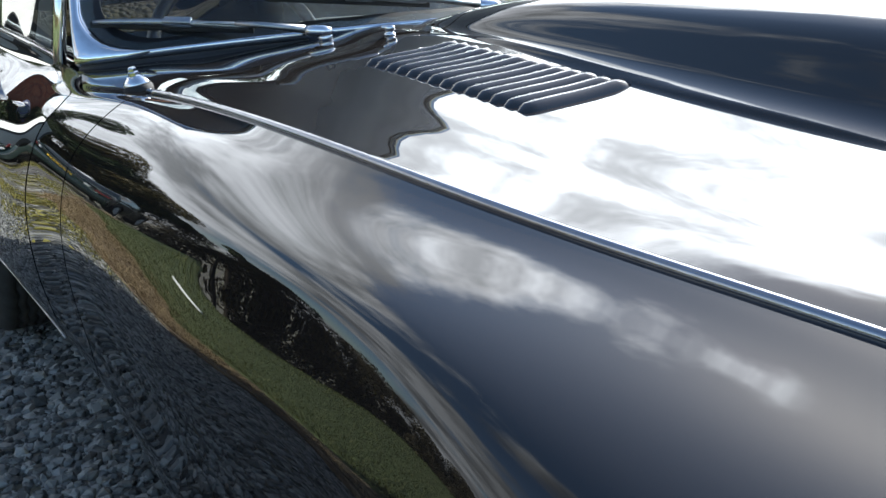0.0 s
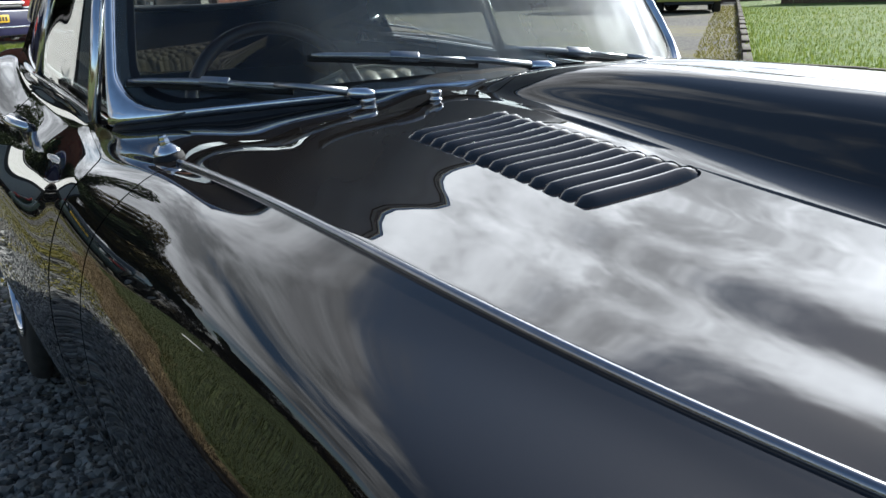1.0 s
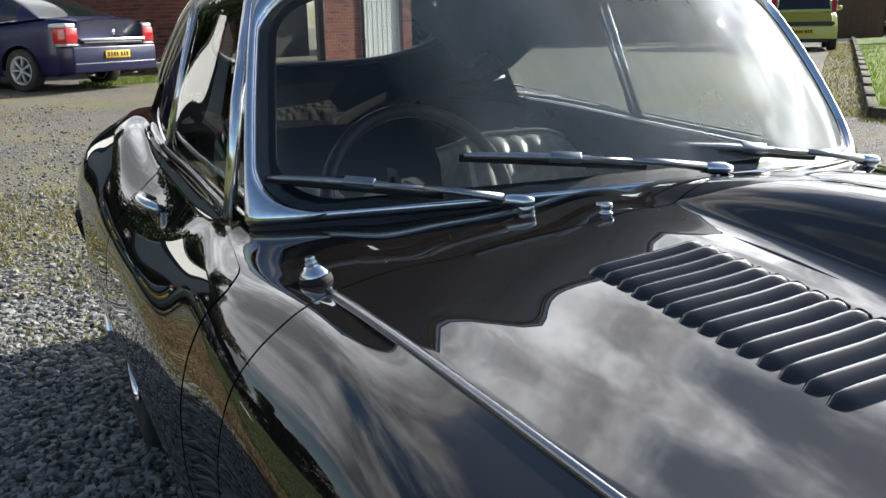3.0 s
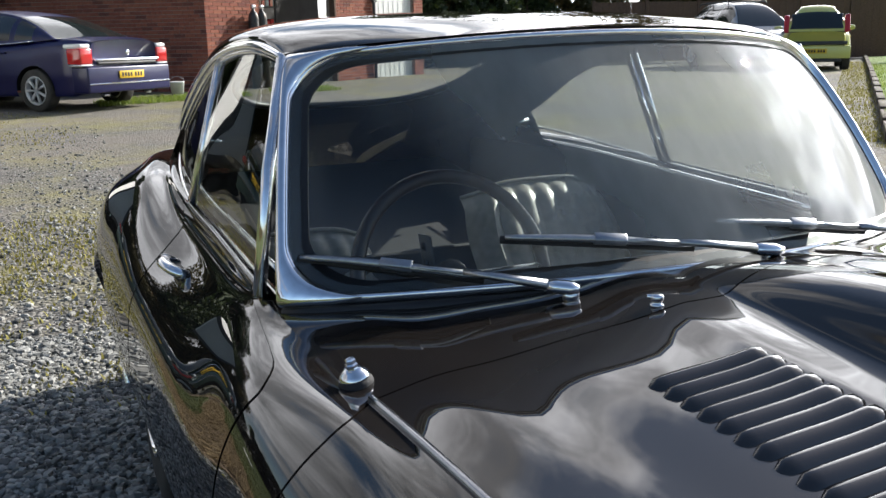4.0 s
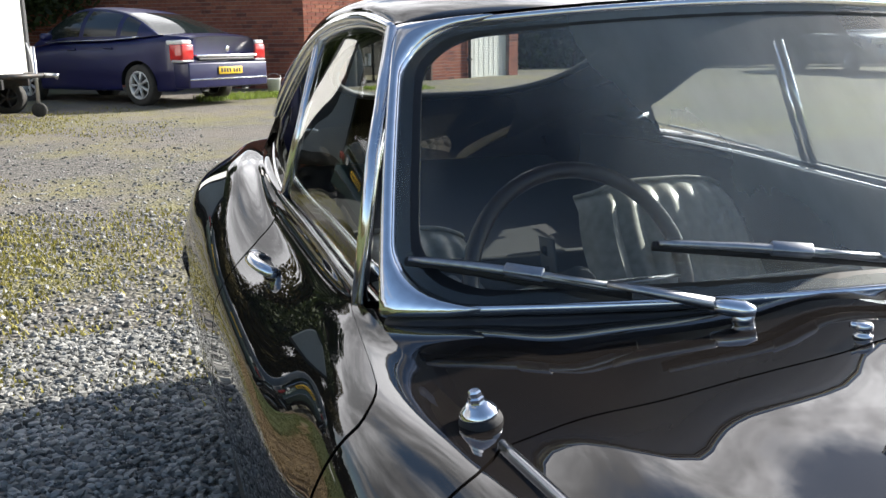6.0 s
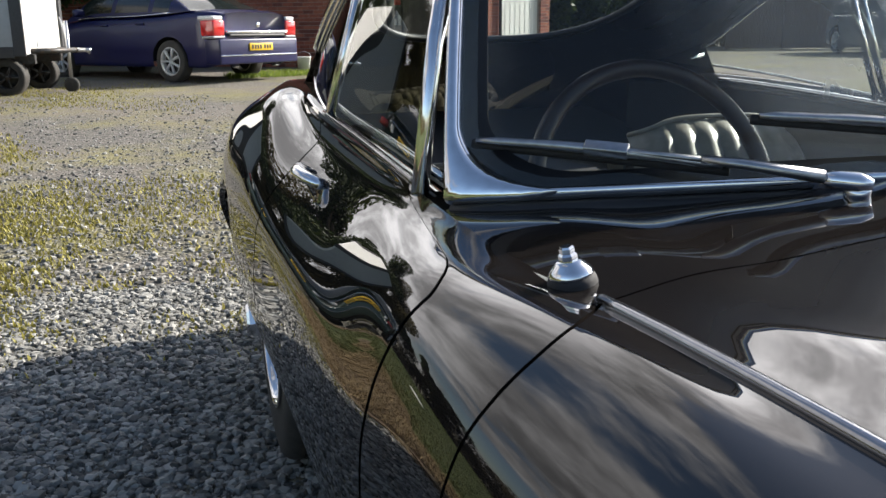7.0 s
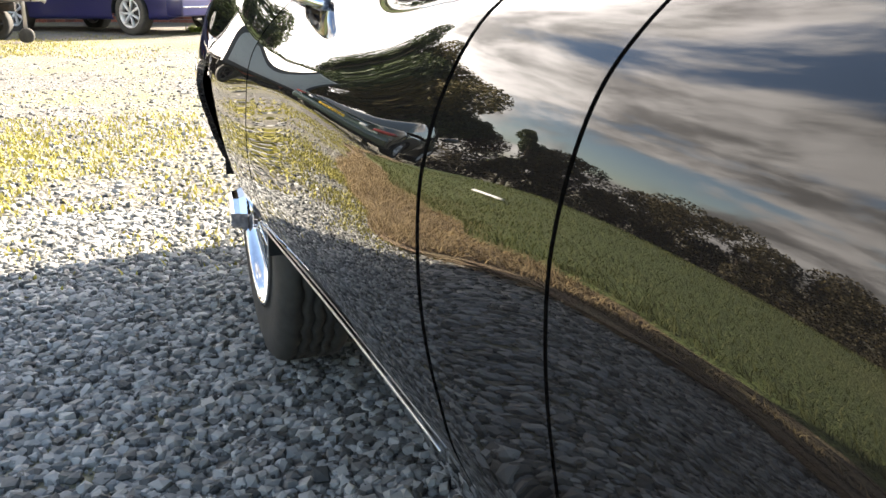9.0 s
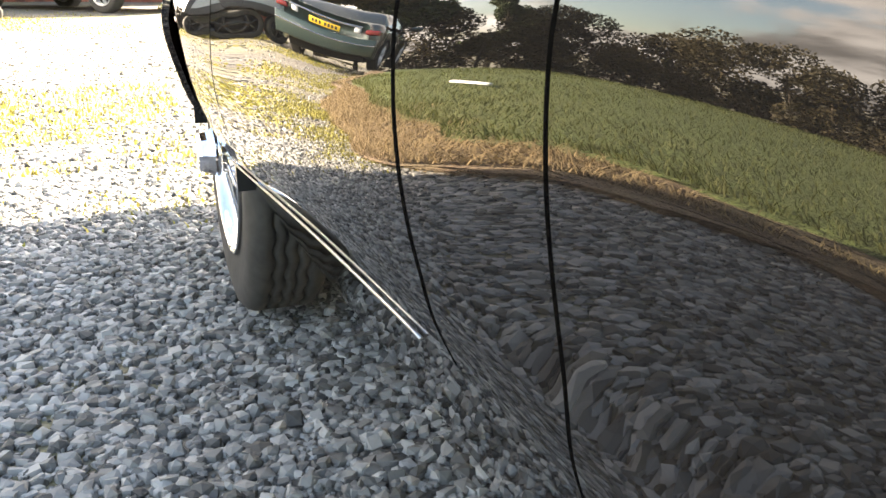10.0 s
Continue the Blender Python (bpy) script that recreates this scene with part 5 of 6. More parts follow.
def modern_car(name, label, paint, at, length, width, deck, roof, wheels, radius, glass_split, spoke_count=7, bumper=None):
    """deck: (y, z) of the lower body's top edge; roof: (y, z) of the cabin from rear glass foot to screen foot; glass_split: y of the side pillars."""
    car = thing(name, label, "car", m=at)
    hw = width / 2
    zt = spline([d[0] for d in deck], [d[1] for d in deck])
    plan = spline([0, 0.12, 0.5, length * 0.3, length * 0.6, length - 0.7, length - 0.2, length], [0.80, 0.90, 0.965, 1.0, 1.0, 0.965, 0.86, 0.72])
    ys = np.linspace(0, length, 90)

    def half(y):
        w, top = hw * float(plan(y)[0]), float(zt(y)[0])
        end = min(1.0, min(y, length - y) / 0.25)
        low = 0.30 - 0.07 * end
        ctrl = [(0, top + 0.025), (w * 0.5, top + 0.018), (w * 0.80, top), (w * 0.90, top - 0.025), (w * 0.955, top - 0.09), (w * 0.985, top - 0.20), (w, 0.62), (w, 0.50), (w * 0.985, 0.38), (w * 0.97, low + 0.02), (w * 0.90, low)]
        return spline(range(11), ctrl)(np.linspace(0, 10, 41))
    secs = [half(y) for y in ys]
    bm = bmesh.new()
    vs = []
    for y, sct in zip(ys, secs):
        bulge = 0.0
        row = []
        for p in sct[::-1]:
            row.append(bm.verts.new((-p[0], y, p[1])))
        for p in sct[1:]:
            row.append(bm.verts.new((p[0], y, p[1])))
        vs.append(row)
    # ends bow outwards in the middle height
    for row, sign in ((vs[0], -1), (vs[-1], 1)):
        for v in row:
            v.co.y += sign * (0.05 * (1 - min(1, abs(v.co.x) / hw) ** 2) + 0.03 * (v.co.z < 0.62))
    for r0, r1 in zip(vs, vs[1:]):
        for a, b, c, d in zip(r0, r0[1:], r1[1:], r1):
            bm.faces.new((a, b, c, d))
    for row in (vs[0], vs[-1]):
        bm.faces.new(row)
    cut_arches(bm, [(y, radius, radius * 1.16, radius * 1.16) for y in wheels])
    part("body", bm, paint, car)
    for y in wheels:
        for s in (-1, 1):
            road_wheel(car, s * (hw - 0.12), y, radius, s, spoke_count)
            bm = bmesh.new()
            n = 16
            a = [[bm.verts.new((s * x, y + radius * 1.18 * math.cos(math.pi * k / n), radius + radius * 1.18 * math.sin(math.pi * k / n))) for k in range(n + 1)] for x in (hw - 0.3, hw - 0.02)]
            for k in range(n):
                bm.faces.new((a[0][k], a[0][k + 1], a[1][k + 1], a[1][k]))
            bm.faces.new(a[0])
            part("wheel_well", bm, UNDER, car)
    # cabin: painted shell and glass share one surface
    zr = spline([r[0] for r in roof], [r[1] for r in roof])
    y0, y1 = roof[0][0], roof[-1][0]
    ztop = max(r[1] for r in roof)
    cab_y = np.linspace(y0, y1, 60)
    shell, glass = bmesh.new(), {}

    def cab(y):
        base, top = float(zt(y)[0]) - 0.01, float(zr(y)[0])
        top = max(top, base + 0.01)
        k = (top - base) / (ztop - base)
        wb = hw * 0.93 * float(plan(y)[0])
        wt = wb - 0.27 * k * (ztop - base) / 0.5
        ctrl = [(wb, base), (wb - (wb - wt) * 0.20, base + (top - base) * 0.30), (wb - (wb - wt) * 0.55, base + (top - base) * 0.65), (wt, base + (top - base) * 0.90), (wt * 0.86, base + (top - base) * 0.985), (wt * 0.45, top + 0.012 * k), (0, top + 0.018 * k)]
        return spline(range(7), ctrl)(np.linspace(0, 6, 25))
    cabs = [cab(y) for y in cab_y]
    slopes = [(roof[1][0], "rear_window"), (roof[-2][0], "windscreen")]
    caches = {}

    def put(target, i, j, s):
        key = (id(target), i, j, s if j < 24 else 0)
        if key not in caches:
            p = cabs[i][j]
            caches[key] = target.verts.new((s * p[0], cab_y[i], p[1]))
        return caches[key]
    for i in range(len(cab_y) - 1):
        ym = (cab_y[i] + cab_y[i + 1]) / 2
        tall = float(zr(ym)[0]) - float(zt(ym)[0])
        for j in range(24):
            for s in (-1, 1):
                kind = None
                jm = j + 0.5
                if 1.5 < jm < 11.6 and tall > 0.2:
                    for a, b in zip(glass_split, glass_split[1:]):
                        if a + 0.04 < ym < b - 0.04:
                            kind = "side_window_%d_%d" % (glass_split.index(a), s)
                elif jm > 13.5 and roof[0][0] + 0.05 < ym < roof[1][0] - 0.02:
                    kind = "rear_window"
                elif jm > 13.5 and roof[-2][0] + 0.02 < ym < roof[-1][0] - 0.05:
                    kind = "windscreen"
                t = shell if kind is None else glass.setdefault(kind, bmesh.new())
                q = [put(t, i, j, s), put(t, i, j + 1, s), put(t, i + 1, j + 1, s), put(t, i + 1, j, s)]
                q = [v for n, v in enumerate(q) if v not in q[:n]]
                if len(q) > 2:
                    t.faces.new(q if s > 0 else q[::-1])
    part("cabin", shell, paint, car)
    for kind, g in glass.items():
        part(kind.split("_window_")[0] + "_window" if "side" in kind else kind, g, DARK_GLASS, car, "dark window glass")
    for s in (-1, 1):
        bm = bmesh.new()
        tube(bm, [(s * (hw * 0.935 * float(plan(y)[0]) + 0.004), y, float(zt(y)[0]) + 0.005) for y in np.linspace(glass_split[0], glass_split[-1], 16)], 0.010, 6)
        part("waist_trim", bm, CHROME, car, "bright waist strip")
        bm = bmesh.new()
        ym = y1 - 0.55
        box(bm, (-0.10, -0.05, -0.06), (0.10, 0.06, 0.06), 0.04, pose(s * (hw + 0.06), ym, float(zt(ym)[0]) + 0.09))
        part("door_mirror", bm, paint if paint is not SILVER else GREY_PLASTIC, car)
        for yy in glass_split[1:3]:
            bm = bmesh.new()
            box(bm, (-0.012, -0.09, -0.014), (0.02, 0.09, 0.014), 0.008, pose(s * (hw + 0.0), yy + 0.16, float(zt(yy)[0]) - 0.13))
            part("door_handle", bm, paint, car)
    return car, hw, zt


def plate(parent, m, w=0.52, h=0.111, text=False):
    """A yellow rear plate with dark bars for its characters."""
    p = new("number_plate")
    p.parent = parent
    p.matrix_basis = m
    bm = bmesh.new()
    box(bm, (-w / 2, -0.006, -h / 2), (w / 2, 0.006, h / 2), 0.004)
    part("plate_sheet", bm, PLATE_YELLOW, p, "yellow plate")
    for k, x in enumerate((-0.195, -0.135, -0.075, -0.015, 0.075, 0.135, 0.195)):
        bm = bmesh.new()
        box(bm, (x - 0.019, -0.009, -0.032), (x + 0.019, -0.006, 0.032), 0.002)
        part("plate_bar", bm, PLATE_BLACK, p, smooth=False)
    return p


def lamp(parent, name, lo, hi, material, label="", m=None):
    bm = bmesh.new()
    box(bm, lo, hi, 0.025, m, 3)
    return part(name, bm, material, parent, label)


# blue hatchback saloon
bx, by = 0.31, 15.1
blue, bw, bz = modern_car("blue_saloon", "dark blue saloon car parked before the brick workshop", BLUE, pose(bx, by, gz(bx, by), 0, 0, 42), 4.6, 1.80,
                          [(0, 1.03), (0.25, 1.07), (0.9, 1.05), (2.0, 1.00), (3.2, 0.96), (3.7, 0.89), (4.3, 0.76), (4.6, 0.60)],
                          [(0.50, 1.05), (1.45, 1.43), (2.1, 1.52), (2.7, 1.48), (3.50, 0.96)], (0.98, 3.68), 0.32, [0.95, 1.42, 2.28, 3.15])
for s in (-1, 1):
    lamp(blue, "tail_lamp", (s * 0.80 - 0.13, -0.05, 0.70), (s * 0.80 + 0.115, 0.22, 0.93), RED_LENS, "red tail lamp")
    lamp(blue, "indicator_lens", (s * 0.80 - 0.11, -0.035, 0.925), (s * 0.80 + 0.10, 0.30, 0.995), CLEAR_LENS, "clear upper lens")
    lamp(blue, "reversing_lens", (s * 0.80 - 0.13, -0.052, 0.665), (s * 0.80 + 0.115, 0.20, 0.702), CLEAR_LENS)
    lamp(blue, "exhaust_tip", (s * 0.45 - 0.06, -0.03, 0.22), (s * 0.45 + 0.06, 0.05, 0.27), STEEL)
for nm, lo, hi, mt, lb in (("boot_trim", (-0.68, -0.085, 0.735), (0.68, -0.03, 0.785), CHROME, "bright boot strip"), ("bumper_trim", (-0.86, -0.11, 0.40), (0.86, 0.05, 0.425), CHROME, "bright bumper strip"), ("bumper", (-0.87, -0.105, 0.28), (0.87, 0.22, 0.66), BLUE, ""), ("boot_handle_recess", (-0.62, -0.075, 0.685), (0.62, -0.04, 0.735), GREY_PLASTIC, ""), ("brake_light", (-0.16, -0.03, 0.955), (0.16, 0.03, 0.98), CLEAR_LENS, "high brake light"), ("rear_spoiler", (-0.55, 0.30, 1.02), (0.55, 0.62, 1.05), BLUE, "")):
    lamp(blue, nm, lo, hi, mt, lb)
bm = bmesh.new()
lathe(bm, [(0.0, 0.0), (0.045, 0.0), (0.045, 0.012), (0.03, 0.018), (0.0, 0.018)], 20, pose(0, -0.062, 0.865, 0, 0, -90))
part("badge", bm, CHROME, blue, "round chrome badge")
plate(blue, pose(0, -0.118, 0.535))

# yellow small hatchback, seen from behind
yx, yy = 16.2, 16.5
yellow, yw, yz = modern_car("yellow_hatchback", "pale yellow small hatchback parked on the drive", YELLOW, pose(yx, yy, gz(yx, yy), 0, 0, -45), 3.43, 1.63,
                            [(0, 0.90), (0.3, 0.93), (1.0, 0.93), (2.2, 0.92), (2.7, 0.88), (3.2, 0.74), (3.43, 0.6)],
                            [(0.05, 0.92), (0.42, 1.40), (1.2, 1.47), (1.7, 1.44), (2.55, 0.93)], (0.42, 2.78), 0.29, [0.5, 1.0, 1.65, 2.3], 5)
HATCH = Matrix(((1, 0, 0, 0), (0, 1, 0.78, 0.03), (0, 0, 1, 0.90), (0, 0, 0, 1)))      # leans with the tailgate
lamp(yellow, "rear_glass", (-0.57, -0.025, 0.08), (0.57, 0.02, 0.44), DARK_GLASS, "", HATCH)
for s in (-1, 1):
    lamp(yellow, "tail_lamp", (s * 0.68 - 0.06, -0.02, 0.0), (s * 0.68 + 0.06, 0.10, 0.42), RED_LENS, "tall red tail lamp", HATCH)
for nm, lo, hi, mt in (("bumper_panel", (-0.70, -0.085, 0.60), (0.70, 0.0, 0.69), GREY_PLASTIC), ("bumper", (-0.78, -0.08, 0.28), (0.78, 0.2, 0.58), YELLOW), ("valance", (-0.6, -0.06, 0.20), (0.6, 0.1, 0.28), GREY_PLASTIC)):
    lamp(yellow, nm, lo, hi, mt)
plate(yellow, pose(0, -0.09, 0.46))

# silver estate, seen from the front corner
sx, sy = 17.6, 22.0
silver, sw, sz = modern_car("silver_estate", "silver estate car with roof rails parked by the fence", SILVER, pose(sx, sy, gz(sx, sy), 0, 0, 165), 4.6, 1.8,
                            [(0, 1.02), (0.4, 1.05), (1.5, 1.05), (3.0, 1.02), (3.6, 0.98), (4.2, 0.86), (4.6, 0.68)],
                            [(0.1, 1.08), (0.55, 1.60), (1.6, 1.70), (2.5, 1.66), (3.4, 1.02)], (0.85, 3.65), 0.34, [0.5, 1.2, 2.1, 3.0], 5)
for s in (-1, 1):
    bm = bmesh.new()
    tube(bm, [(s * 0.56, 0.6, 1.66), (s * 0.56, 0.7, 1.74), (s * 0.56, 2.3, 1.76), (s * 0.56, 2.4, 1.67)], 0.02, 8)
    part("roof_rail", bm, GREY_PLASTIC, silver, "black roof rail")
    lamp(silver, "headlamp", (s * 0.62 - 0.16, 4.45, 0.70), (s * 0.62 + 0.16, 4.62, 0.86), CLEAR_LENS)
for yy2 in (1.1, 2.0):
    bm = bmesh.new()
    tube(bm, [(-0.6, yy2, 1.77), (0.6, yy2, 1.77)], 0.018, 8)
    part("roof_bar", bm, GREY_PLASTIC, silver)
lamp(silver, "grille", (-0.4, 4.6, 0.62), (0.4, 4.68, 0.80), GREY_PLASTIC)

# dark green saloon, seen only mirrored in the coupe's flank
gx, gy = -3.85, 11.2
green, gw, gzz = modern_car("green_saloon", "dark green saloon car parked on the gravel", GREEN, pose(gx, gy, gz(gx, gy), 0, 0, 30), 4.8, 1.82,
                            [(0, 0.98), (0.25, 1.02), (0.9, 1.00), (2.0, 0.96), (3.2, 0.93), (3.8, 0.86), (4.5, 0.72), (4.8, 0.6)],
                            [(0.75, 1.00), (1.5, 1.36), (2.2, 1.43), (2.8, 1.40), (3.6, 0.93)], (1.05, 3.8), 0.33, [1.0, 1.5, 2.35, 3.25], 5)
for s in (-1, 1):
    lamp(green, "tail_lamp", (s * 0.76 - 0.11, -0.06, 0.74), (s * 0.76 + 0.11, 0.14, 0.85), DARK_LENS, "dark red tail lamp")
    lamp(green, "reversing_lens", (s * 0.52 - 0.06, -0.065, 0.74), (s * 0.52 + 0.05, 0.05, 0.86), CLEAR_LENS)
for nm, lo, hi, mt in (("bumper", (-0.88, -0.12, 0.30), (0.88, 0.2, 0.64), GREEN), ("bumper_trim", (-0.89, -0.128, 0.50), (0.89, 0.1, 0.53), CHROME), ("boot_trim", (-0.6, -0.08, 0.86), (0.6, -0.04, 0.90), CHROME)):
    lamp(green, nm, lo, hi, mt)
plate(green, pose(0, -0.10, 0.74))
lamp(green, "underbody", (-0.72, 0.15, 0.17), (0.72, 4.6, 0.42), UNDER, "black underbody")


# ---- box trailer ----
tx, ty = -2.75, 13.25
trailer = thing("box_trailer", "white box trailer with a dark steel frame on gravel", "trailer", m=pose(tx, ty, gz(tx, ty), 0, 0, -10))
bm = bmesh.new()
box(bm, (-1.0, 0.0, 0.52), (0.0, 1.6, 2.5), 0.01)
part("box_body", bm, WHITE, trailer, "white panelled box", smooth=False)
# the end away from the sun gets its shade as a greyer panel colour
bm = bmesh.new()
box(bm, (-0.92, -0.012, 0.62), (-0.12, -0.002, 2.46))
part("front_panel", bm, SHADED_PANEL, trailer, "end panel greyed to stand in for its shade", smooth=False)
for lo, hi in (((-1.02, -0.03, 0.50), (-0.92, 0.0, 2.5)), ((-0.12, -0.03, 0.50), (0.03, 0.0, 2.5)), ((-0.92, -0.03, 0.48), (-0.12, 0.0, 0.62)), ((0.0, 1.52, 0.50), (0.035, 1.63, 2.5))):
    bm = bmesh.new()
    box(bm, lo, hi, 0.006)
    part("frame_post", bm, GREY_PLASTIC, trailer, smooth=False)
for y in (0.25, 1.35):
    bm = bmesh.new()
    box(bm, (-1.0, y - 0.04, 0.40), (0.05, y + 0.04, 0.52))
    part("chassis_rail", bm, DARK_STEEL, trailer, smooth=False)
    bm = bmesh.new()
    tube(bm, [(0.0, y, 0.56), (0.42, 0.8, 0.56)], 0.035, 8)
    part("drawbar", bm, DARK_STEEL, trailer)
bm = bmesh.new()
tube(bm, [(0.38, 0.8, 0.56), (0.55, 0.8, 0.56), (0.60, 0.8, 0.54)], [0.035, 0.03, 0.045], 10)
part("coupling", bm, STEEL, trailer)
bm = bmesh.new()
tube(bm, [(0.34, 0.70, 0.16), (0.34, 0.70, 0.95)], 0.026, 10)
part("jockey_post", bm, STEEL, trailer)
bm = bmesh.new()
lathe(bm, [(0.0, -0.03), (0.08, -0.03), (0.1, -0.02), (0.1, 0.02), (0.08, 0.03), (0.0, 0.03)], 20, pose(0.34, 0.70, 0.10, 0, 0, 90))
part("jockey_wheel", bm, TYRE, trailer)
bm = bmesh.new()
tube(bm, [(0.30, 0.86, 0.56), (0.26, 0.86, 0.85), (0.22, 0.86, 1.0)], 0.012, 8)
part("brake_lever", bm, STEEL, trailer)
for x in (-0.80, -0.28):
    for y in (0.06, 1.54):
        before = set(trailer.children)
        road_wheel(trailer, 0, 0, 0.235, 1, 5)
        for w in set(trailer.children) - before:
            w.matrix_basis = pose(x, y + (0.10 if y < 1 else -0.10), 0, 0, 0, -90)
            for o in w.children_recursive:
                if o.data and o.data.materials[0] == ALLOY:
                    o.data.materials[0] = DARK_STEEL

# ---- fences ----
def fence(name_group, a, b, height, label):
    """Close-boarded panels between posts."""
    a, b = Vector(a), Vector(b)
    run = b - a
    n = max(1, round(run.length / 1.85))
    turn = math.degrees(math.atan2(run.y, run.x))
    step = run.length / n
    for k in range(n):
        p = a + run * (k / n)
        e = thing("fence_panel", label, "fence panel", name_group, m=pose(p.x, p.y, gz(p.x, p.y), 0, 0, turn))
        bm = bmesh.new()
        box(bm, (-0.05, -0.05, -0.1), (0.05, 0.05, height + 0.05), 0.006)
        part("post", bm, FENCE, e, smooth=False)
        for z in (0.35, height - 0.3):
            bm = bmesh.new()
            box(bm, (0.05, 0.02, z), (step - 0.05, 0.06, z + 0.08))
            part("rail", bm, FENCE, e, smooth=False)
        m = round((step - 0.1) / 0.125)
        for j in range(m):
            x = 0.05 + (step - 0.1) * j / m
            bm = bmesh.new()
            box(bm, (x + 0.003, -0.012 + 0.008 * (j % 2), 0.04), (x + (step - 0.1) / m - 0.003, 0.008 + 0.008 * (j % 2), height + random.uniform(-0.012, 0.012)))
            part("board", bm, FENCE, e, smooth=False)


fence("boundary fence", (16.2, 26.0, 0), (26.5, 22.5, 0), 2.0, "dark brown close-boarded fence panel")
fence("lawn fence", (22.2, 18.4, 0), (33, 8.0, 0), 2.1, "dark stained fence panel behind the lawn")


# ---- trees, hedges ----
BARK = mat("bark", (0.09, 0.07, 0.05), 0.95, grain=(14, 0.4), bump=(30, 0.8, 0.02))
LEAF_DARK = island_mat("leaf_dark", (0.012, 0.022, 0.006), (0.06, 0.085, 0.02), 0.6, through_light=0.25)
LEAF_BROWN = island_mat("leaf_brown", (0.022, 0.020, 0.008), (0.095, 0.072, 0.028), 0.7, through_light=0.25)
LEAF_AUTUMN = island_mat("leaf_turning", (0.03, 0.035, 0.008), (0.14, 0.105, 0.03), 0.6, through_light=0.25)


def leaf_cloud(name, centres, radii_, n, size, material, parent, label=""):
    """Many small leaves gathered round clump centres, denser at the clumps' rims."""
    c = np.array(centres)
    pick = np.random.randint(0, len(c), n)
    d = np.random.normal(0, 1, (n, 3))
    d /= np.linalg.norm(d, axis=1)[:, None]
    rr = np.random.uniform(0.45, 1.05, n) ** 0.6
    pos = c[pick] + d * (np.array(radii_)[pick] * rr)[:, None]
    u = np.random.normal(0, 1, (n, 3))
    u /= np.linalg.norm(u, axis=1)[:, None]
    v = np.cross(u, np.random.normal(0, 1, (n, 3)))
    v /= np.linalg.norm(v, axis=1)[:, None]
    s = size * np.random.uniform(0.6, 1.4, n)[:, None]
    co = np.stack([pos - u * s, pos - v * s * 0.55, pos + u * s, pos + v * s * 0.55], 1).reshape(-1, 3)
    faces = np.arange(4 * n).reshape(-1, 4)
    o = mesh_from_arrays(name, co, faces, material)
    o.parent = parent
    if label:
        tagged(o, label)
    return o


def tree(x, y, height, spread, material, label, leaves=9000, leaf=0.12):
    e = thing("tree", label, "tree", "yard trees", m=pose(x, y, gz(x, y) - 0.1))
    bm = bmesh.new()
    tube(bm, [(0, 0, 0), (0.05, 0.02, height * 0.25), (-0.05, 0.06, height * 0.5), (0.02, 0, height * 0.8)], [height * 0.03, height * 0.024, height * 0.016, height * 0.005], 10)
    centres, rads = [], []
    for k in range(16):
        a, t = k * 2.4, 0.28 + 0.62 * ((k * 0.618) % 1)
        reach = spread * (0.35 + 0.65 * math.sin(math.pi * min(1, t * 0.95))) * random.uniform(0.6, 1.0)
        tip = Vector((reach * math.cos(a), reach * math.sin(a), height * (t + 0.10)))
        base = Vector((0, 0, height * t * 0.75))
        tube(bm, [base, base.lerp(tip, 0.5) + Vector((0, 0, 0.1)), tip], [height * 0.011, height * 0.007, height * 0.003], 6)
        centres.append(tip)
        rads.append(spread * random.uniform(0.26, 0.44))
        centres.append(base.lerp(tip, 0.6))
        rads.append(spread * random.uniform(0.2, 0.32))
    part("trunk", bm, BARK, e)
    leaf_cloud("crown", centres, rads, leaves, leaf, material, e)
    return e


def hedge(a, b, height, depth, material, label, per_m=650, leaf=0.12):
    a, b = Vector((*a, 0)), Vector((*b, 0))
    run = b - a
    n = int(run.length / 0.8)
    e = thing("hedge", label, "hedge", "boundary hedges")
    centres, rads = [], []
    bm = bmesh.new()
    for k in range(n):
        p = a + run * (k + 0.5) / n
        z = gz(p.x, p.y)
        tube(bm, [(p.x, p.y, z - 0.1), (p.x + 0.1, p.y, z + height * 0.6)], [0.05, 0.02], 6)
        for j in range(5):
            h = height * (0.12 + 0.2 * j) * random.uniform(0.9, 1.12)
            centres.append((p.x + random.uniform(-0.5, 0.5) * depth, p.y + random.uniform(-0.5, 0.5), z + h))
            rads.append(random.uniform(0.5, 0.85))
    part("stem_row", bm, BARK, e)
    leaf_cloud("foliage", centres, rads, int(per_m * run.length), leaf, material, e)
    return e


hedge((9.5, 27.0), (16.5, 29.5), 5.2, 1.6, LEAF_DARK, "tall dark evergreen hedge beside the workshop", 9000, 0.10)
hedge((12.0, 33), (34, 26), 4.0, 1.8, LEAF_AUTUMN, "loose hedge behind the boundary fence", 3500, 0.11)
tree(13.5, 33.0, 9.0, 3.6, LEAF_DARK, "broad dark green tree behind the fence")
tree(22.0, 31.0, 8.0, 3.4, LEAF_AUTUMN, "tree with turning leaves behind the fence")

# the side that the flank mirrors: bare earth edge, rough grass, hedge and trees
field_mat = mat("rough_grass", (0.075, 0.10, 0.028), 0.95, grain=(22, 0.45), stain=(0.5, 0.5, (0.15, 0.145, 0.05)), bump=(40, 0.9, 0.05))
earth_mat = mat("bare_earth", (0.17, 0.12, 0.075), 0.95, grain=(60, 0.5), stain=(7, 0.7, (0.27, 0.21, 0.12)), bump=(90, 1.0, 0.02))


